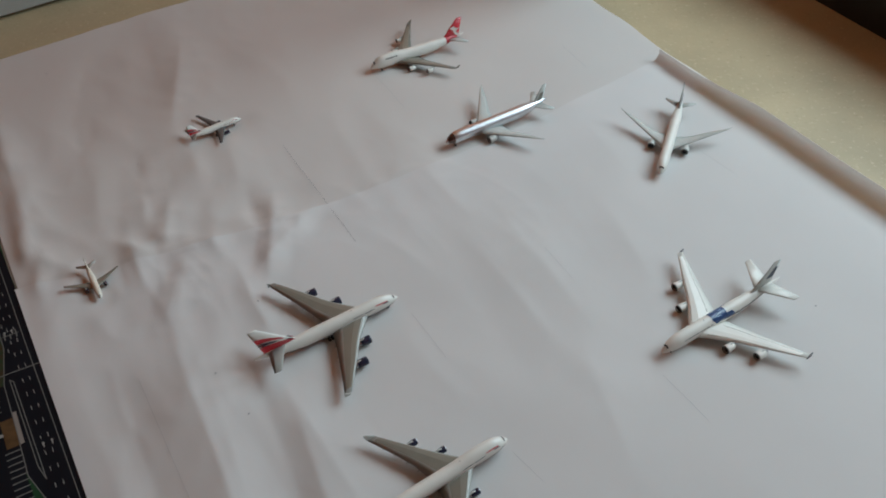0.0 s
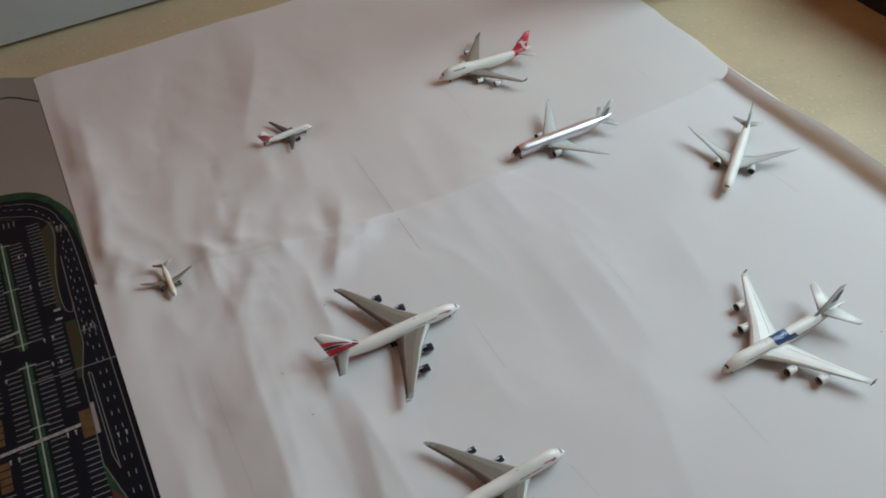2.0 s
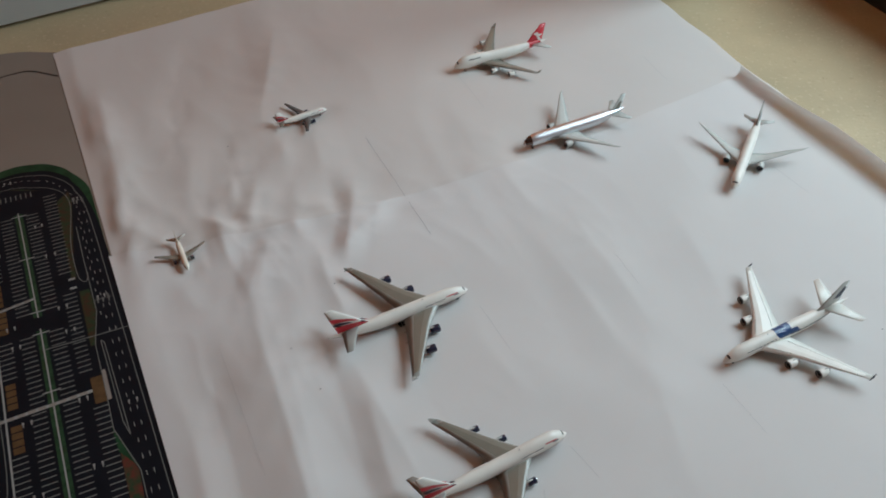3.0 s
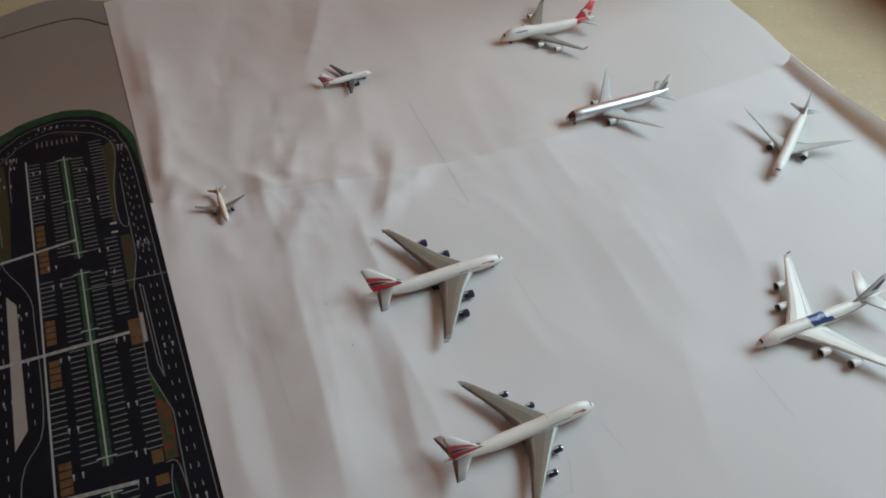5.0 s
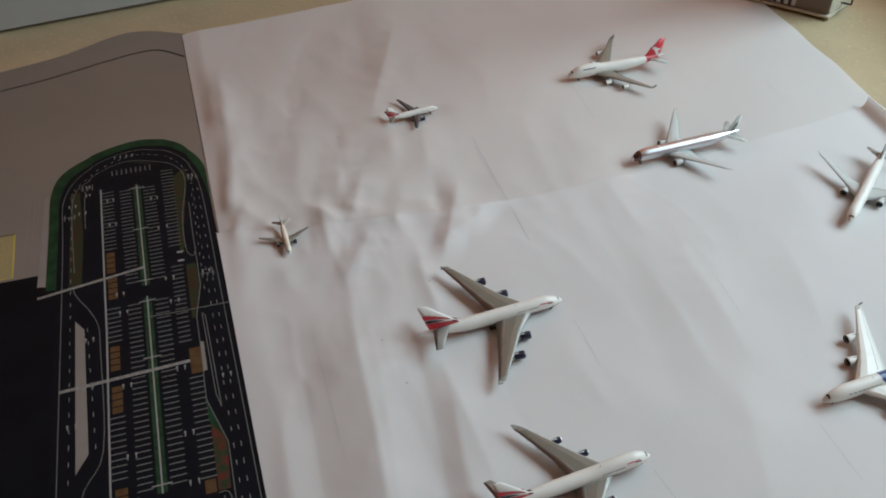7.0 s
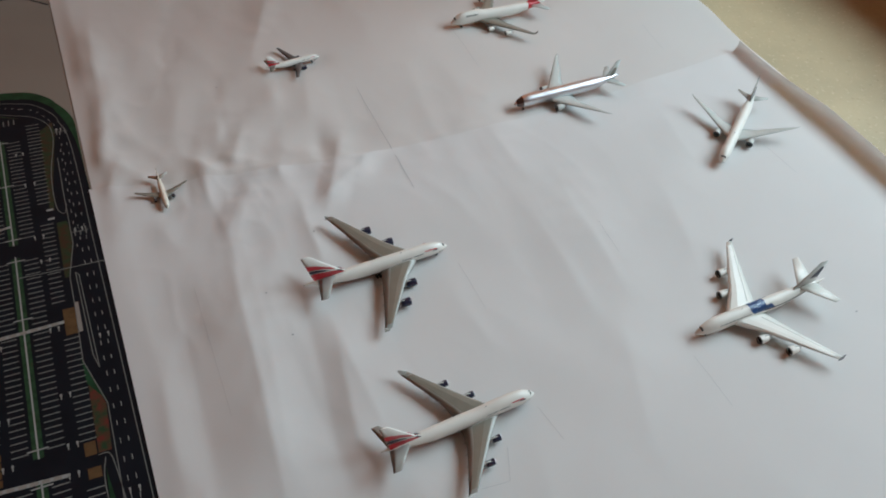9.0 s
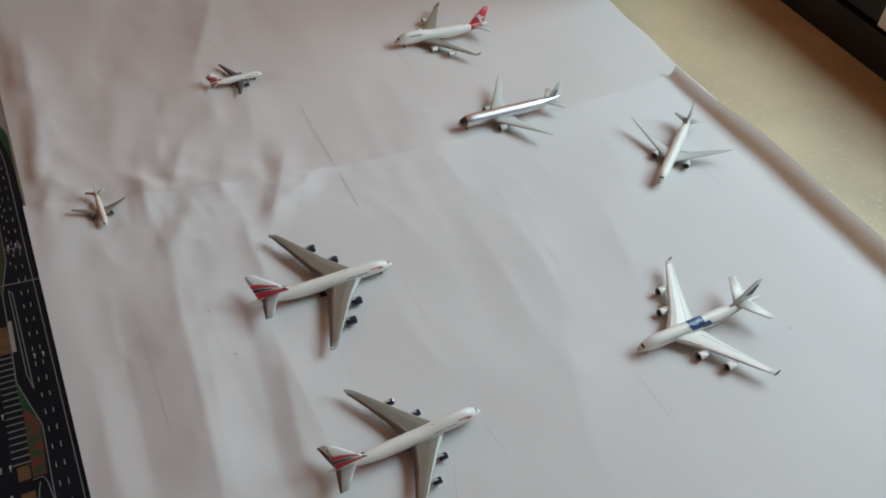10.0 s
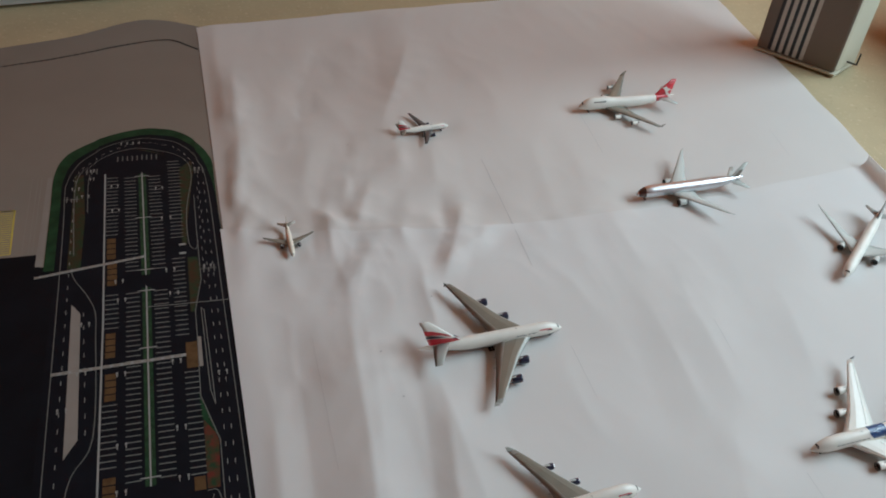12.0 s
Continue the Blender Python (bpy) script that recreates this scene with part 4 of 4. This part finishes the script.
def wave_livery(sp, ob, big):
    """Red, white and navy flag ribbons on the fin and ribbons near the nose."""
    f = sp["fin"]
    fin_shape("fin_stripe", f, [(0.0, 0.02), (0.5, 0.0), (1.0, 0.0), (1.0, 0.27), (0.62, 0.24), (0.3, 0.19), (0.06, 0.12)], M_RED, ob, "red fin stripe")
    fin_shape("fin_stripe", f, [(0.30, 0.23), (0.62, 0.28), (1.0, 0.32), (1.0, 0.40), (0.66, 0.38), (0.4, 0.31)], M_NAVY, ob, "navy fin stripe")
    fin_shape("fin_stripe", f, [(0.10, 0.22), (0.38, 0.36), (0.66, 0.42), (1.0, 0.46), (1.0, 0.66), (0.6, 0.60), (0.3, 0.48), (0.10, 0.34)], M_RED, ob, "red fin stripe")
    fin_shape("fin_stripe", f, [(0.0, 0.06), (0.12, 0.10), (0.10, 0.20), (0.02, 0.16)], M_NAVY, ob, "navy fin stripe")
    for side in (1, -1):
        patch("belly_paint", sp, 0.03, 0.90, side * 112, side * 180, M_NAVY, ob, "navy painted belly")
        patch("ribbon", sp, 0.085, 0.17, side * 50, side * 57, M_RED, ob, "red ribbon", slant=-0.01)
        patch("ribbon", sp, 0.075, 0.115, side * 59, side * 66, M_NAVY, ob, "navy ribbon", slant=-0.01)
    titles(sp, ob, 0.19, 0.34, 66, (7, 7), height=4.5)


p0 = airliner(A380_LONG, 0, "white double-deck model airliner with navy engines and red flag tail", M_WHITE, M_MGREY, M_GREY, M_NAVY, M_NAVY, M_WHITE, M_MGREY)
wave_livery(A380_LONG, p0, True)
fence(A380_LONG, p0, "fence", M_LGREY)
p1 = airliner(B747_FLAG, 1, "white four-engined model airliner with navy engines and red striped tail", M_WHITE, M_MGREY, M_GREY, M_NAVY, M_STEEL, M_WHITE, M_MGREY)
wave_livery(B747_FLAG, p1, False)
fence(B747_FLAG, p1, "up", M_LGREY)
p2 = airliner(A380_BAND, 2, "white double-deck model airliner with a blue band round its body", M_WHITE, M_WHITE, M_WHITE, M_WHITE, M_DGREY, M_LGREY, M_WHITE)
patch("blue_band", A380_BAND, 0.385, 0.505, -40, 40, M_BLUE, p2, "blue patterned band")
for side in (1, -1):
    patch("blue_band", A380_BAND, 0.36, 0.52, side * 40, side * 76, M_BLUE, p2, "blue patterned band", slant=0.06 * side)
    patch("belly_line", A380_BAND, 0.46, 0.86, side * 76, side * 84, M_NAVY, p2, "dark blue line along the body", slant=0.04 * side)
for u, a in ((0.40, -30), (0.44, 10), (0.43, 30), (0.46, -12), (0.41, 22)):
    patch("band_mark", A380_BAND, u, u + 0.03, a, a + 6, M_PALEBLUE, p2, off=0.0002)
titles(A380_BAND, p2, 0.15, 0.38, 62, (2, 3, 2, 3, 2, 2, 3, 2), M_TEXT, 6)
fin_shape("fin_emblem", A380_BAND["fin"], [(0.35, 0.35), (0.8, 0.30), (0.85, 0.75), (0.55, 0.80)], M_TEXT, p2, "dark blue-grey fin emblem")
fence(A380_BAND, p2, "fence", M_TEXT)
for w in [c for c in p2.children if c.name.startswith("wing.") or c.name == "wing"]:
    side = 1 if w.data.vertices[0].co.y > 0 else -1
    wing_strip("flap_gap", A380_BAND["wing"], side, 5.0, 36.0, 0.735, 0.755, M_GREY, w, "thin grey flap line", off=0.08)
    wing_strip("slat_gap", A380_BAND["wing"], side, 5.0, 36.0, 0.105, 0.118, M_GREY, w, "thin grey slat line", off=0.08)
p3 = airliner(TWIN_SILVER, 3, "polished silver twin-engined model airliner with a brown nose", M_STEEL, M_LGREY, M_LGREY, M_LGREY, M_DGREY, M_LGREY, M_LGREY)
patch("nose_paint", TWIN_SILVER, 0.002, 0.070, -180, 180, M_BROWN, p3, "dark brown nose", slant=0.0, off=0.00006)
fin_shape("fin_emblem", TWIN_SILVER["fin"], [(0.3, 0.15), (0.75, 0.15), (0.8, 0.6), (0.4, 0.6)], M_GREY, p3, "grey fin emblem")
p4 = airliner(TWIN_WHITE, 4, "white twin-engined model airliner with a dark tail fin", M_WHITE, M_LGREY, M_LGREY, M_LGREY, M_DGREY, M_MGREY, M_LGREY)
for side in (1, -1):
    patch("belly_paint", TWIN_WHITE, 0.05, 0.9, side * 120, side * 180, M_LGREY, p4, "grey painted belly")
fin_shape("fin_base", TWIN_WHITE["fin"], [(0.0, 0.0), (1.0, 0.0), (1.0, 0.45), (0.4, 0.55)], M_TEXT, p4, "dark fin base")
windows(TWIN_WHITE, p4, 0.08, 0.82, 82, M_TEXT)
p5 = airliner(B747_RED, 5, "white four-engined model airliner with a red tail", M_WHITE, M_GREY, M_GREY, M_WHITE, M_DGREY, M_RED, M_LGREY)
patch("tail_paint", B747_RED, 0.80, 0.93, -180, 180, M_RED, p5, "red painted tail section", slant=0.0)
fin_shape("fin_emblem", B747_RED["fin"], [(0.05, 0.55), (0.4, 0.45), (0.75, 0.15), (1.0, 0.10), (0.7, 0.35), (0.95, 0.45), (0.55, 0.52), (0.3, 0.64)], M_WHITE, p5, "white fin emblem")
titles(B747_RED, p5, 0.14, 0.26, 48, (2, 2, 2, 2, 2, 2), M_BLACK, 11)
fence(B747_RED, p5, "up", M_GREY)
p6 = airliner(A319, 6, "small white twin-engined model airliner with navy belly and red tail", M_WHITE, M_DGREY, M_DGREY, M_NAVY, M_STRUT, M_WHITE, M_GREY)
wave_livery(A319, p6, False)
p7 = airliner(A319, 7, "small cream-white twin-engined model airliner with grey wings", M_CREAM, M_GREY, M_GREY, M_NAVY, M_STRUT, M_CREAM, M_LGREY, 0.78)

# ---- box beside the paper ----
BX, BA = Vector((0.198, 0.6542, 0.0)), radians(167.7)
BW, BD, BH = 0.115, 0.055, 0.72
SK = -0.225 / 0.974  # the box is a little out of square
box = thing("striped_box", Matrix.Translation(BX + Vector((0, 0, 0.004))) @ pose(0, 0, 0, 0, 0, math.degrees(BA)), "tall taupe card box with cream and black stripes", "box")
slab("body", [(0, 0), (BW, 0), (BW + SK * BD, -BD), (SK * BD, -BD)], 0.003, BH, M_CARD, box, bevel=0.0015)
slab("base", [(-0.003, 0.003), (BW + 0.002, 0.003), (BW + 0.002 + SK * BD, -BD), (-0.003 + SK * BD, -BD)], 0.0, 0.003, M_CARDW, box, "thin cream base edge")
slab("side_panel", [(-0.0035, -0.010), (-0.0010, -0.004), (-0.0010 + SK * (BD - 0.004), -BD), (-0.0035 + SK * (BD - 0.004), -BD)], 0.004, BH, M_CARDW, box, "cream side panel")
for k in range(5):
    x0 = 0.046 + k * 0.0105
    slab("stripe", [(x0, 0.0), (x0 + 0.0055, 0.0), (x0 + 0.0055, 0.0006), (x0, 0.0006)], 0.006, BH - 0.002, M_STRIPE, box, "cream stripe")
    slab("stripe", [(x0 + 0.0058, 0.0), (x0 + 0.0107, 0.0), (x0 + 0.0107, 0.0005), (x0 + 0.0058, 0.0005)], 0.006, BH - 0.002, M_BLACK, box, "black stripe")
bm = bmesh.new()
for a, b in (((-0.004, -0.030, 0.012), (-0.022, -0.030, 0.012)), ((-0.022, -0.030, 0.012), (-0.022, -0.030, 0.030)), ((-0.004, -0.030, 0.030), (-0.004, -0.030, 0.012))):
    a, b = Vector(a), Vector(b)
    d = (b - a).normalized()
    s1 = d.orthogonal().normalized()
    s2 = d.cross(s1)
    r = [[bm.verts.new(p + (s1 * math.cos(k * math.pi / 3) + s2 * math.sin(k * math.pi / 3)) * 0.0013) for k in range(6)] for p in (a, b)]
    for k in range(6):
        bm.faces.new((r[0][k], r[0][(k + 1) % 6], r[1][(k + 1) % 6], r[1][k]))
    bm.faces.new(r[0][::-1]), bm.faces.new(r[1])
part("wire_clip", bm, M_BLACK, box, "black wire clip")

# ---- low black cabinet ----
C0, CD = Vector((0.3677, 0.7686, 0)), Vector((0.1729, -0.2394, 0)).normalized()
cab = thing("low_cabinet", Matrix.Translation(C0 - CD * 0.12) @ pose(0, 0, 0, 0, 0, math.degrees(math.atan2(CD.y, CD.x))), "low black cabinet with a white upright strip", "cabinet")
slab("plinth", [(0, 0.0), (0.85, 0.0), (0.85, 0.22), (0, 0.22)], 0.0, 0.05, M_SOFA, cab)
slab("body", [(0, 0.006), (0.85, 0.006), (0.85, 0.23), (0, 0.23)], 0.054, 0.140, M_SOFA, cab, bevel=0.004)
slab("top", [(-0.01, -0.004), (0.86, -0.004), (0.86, 0.24), (-0.01, 0.24)], 0.144, 0.160, M_SOFA, cab, bevel=0.003)
slab("upright_strip", [(0.366, -0.003), (0.392, -0.003), (0.392, 0.005), (0.366, 0.005)], 0.058, 0.139, M_FRAME, cab, "white upright strip")
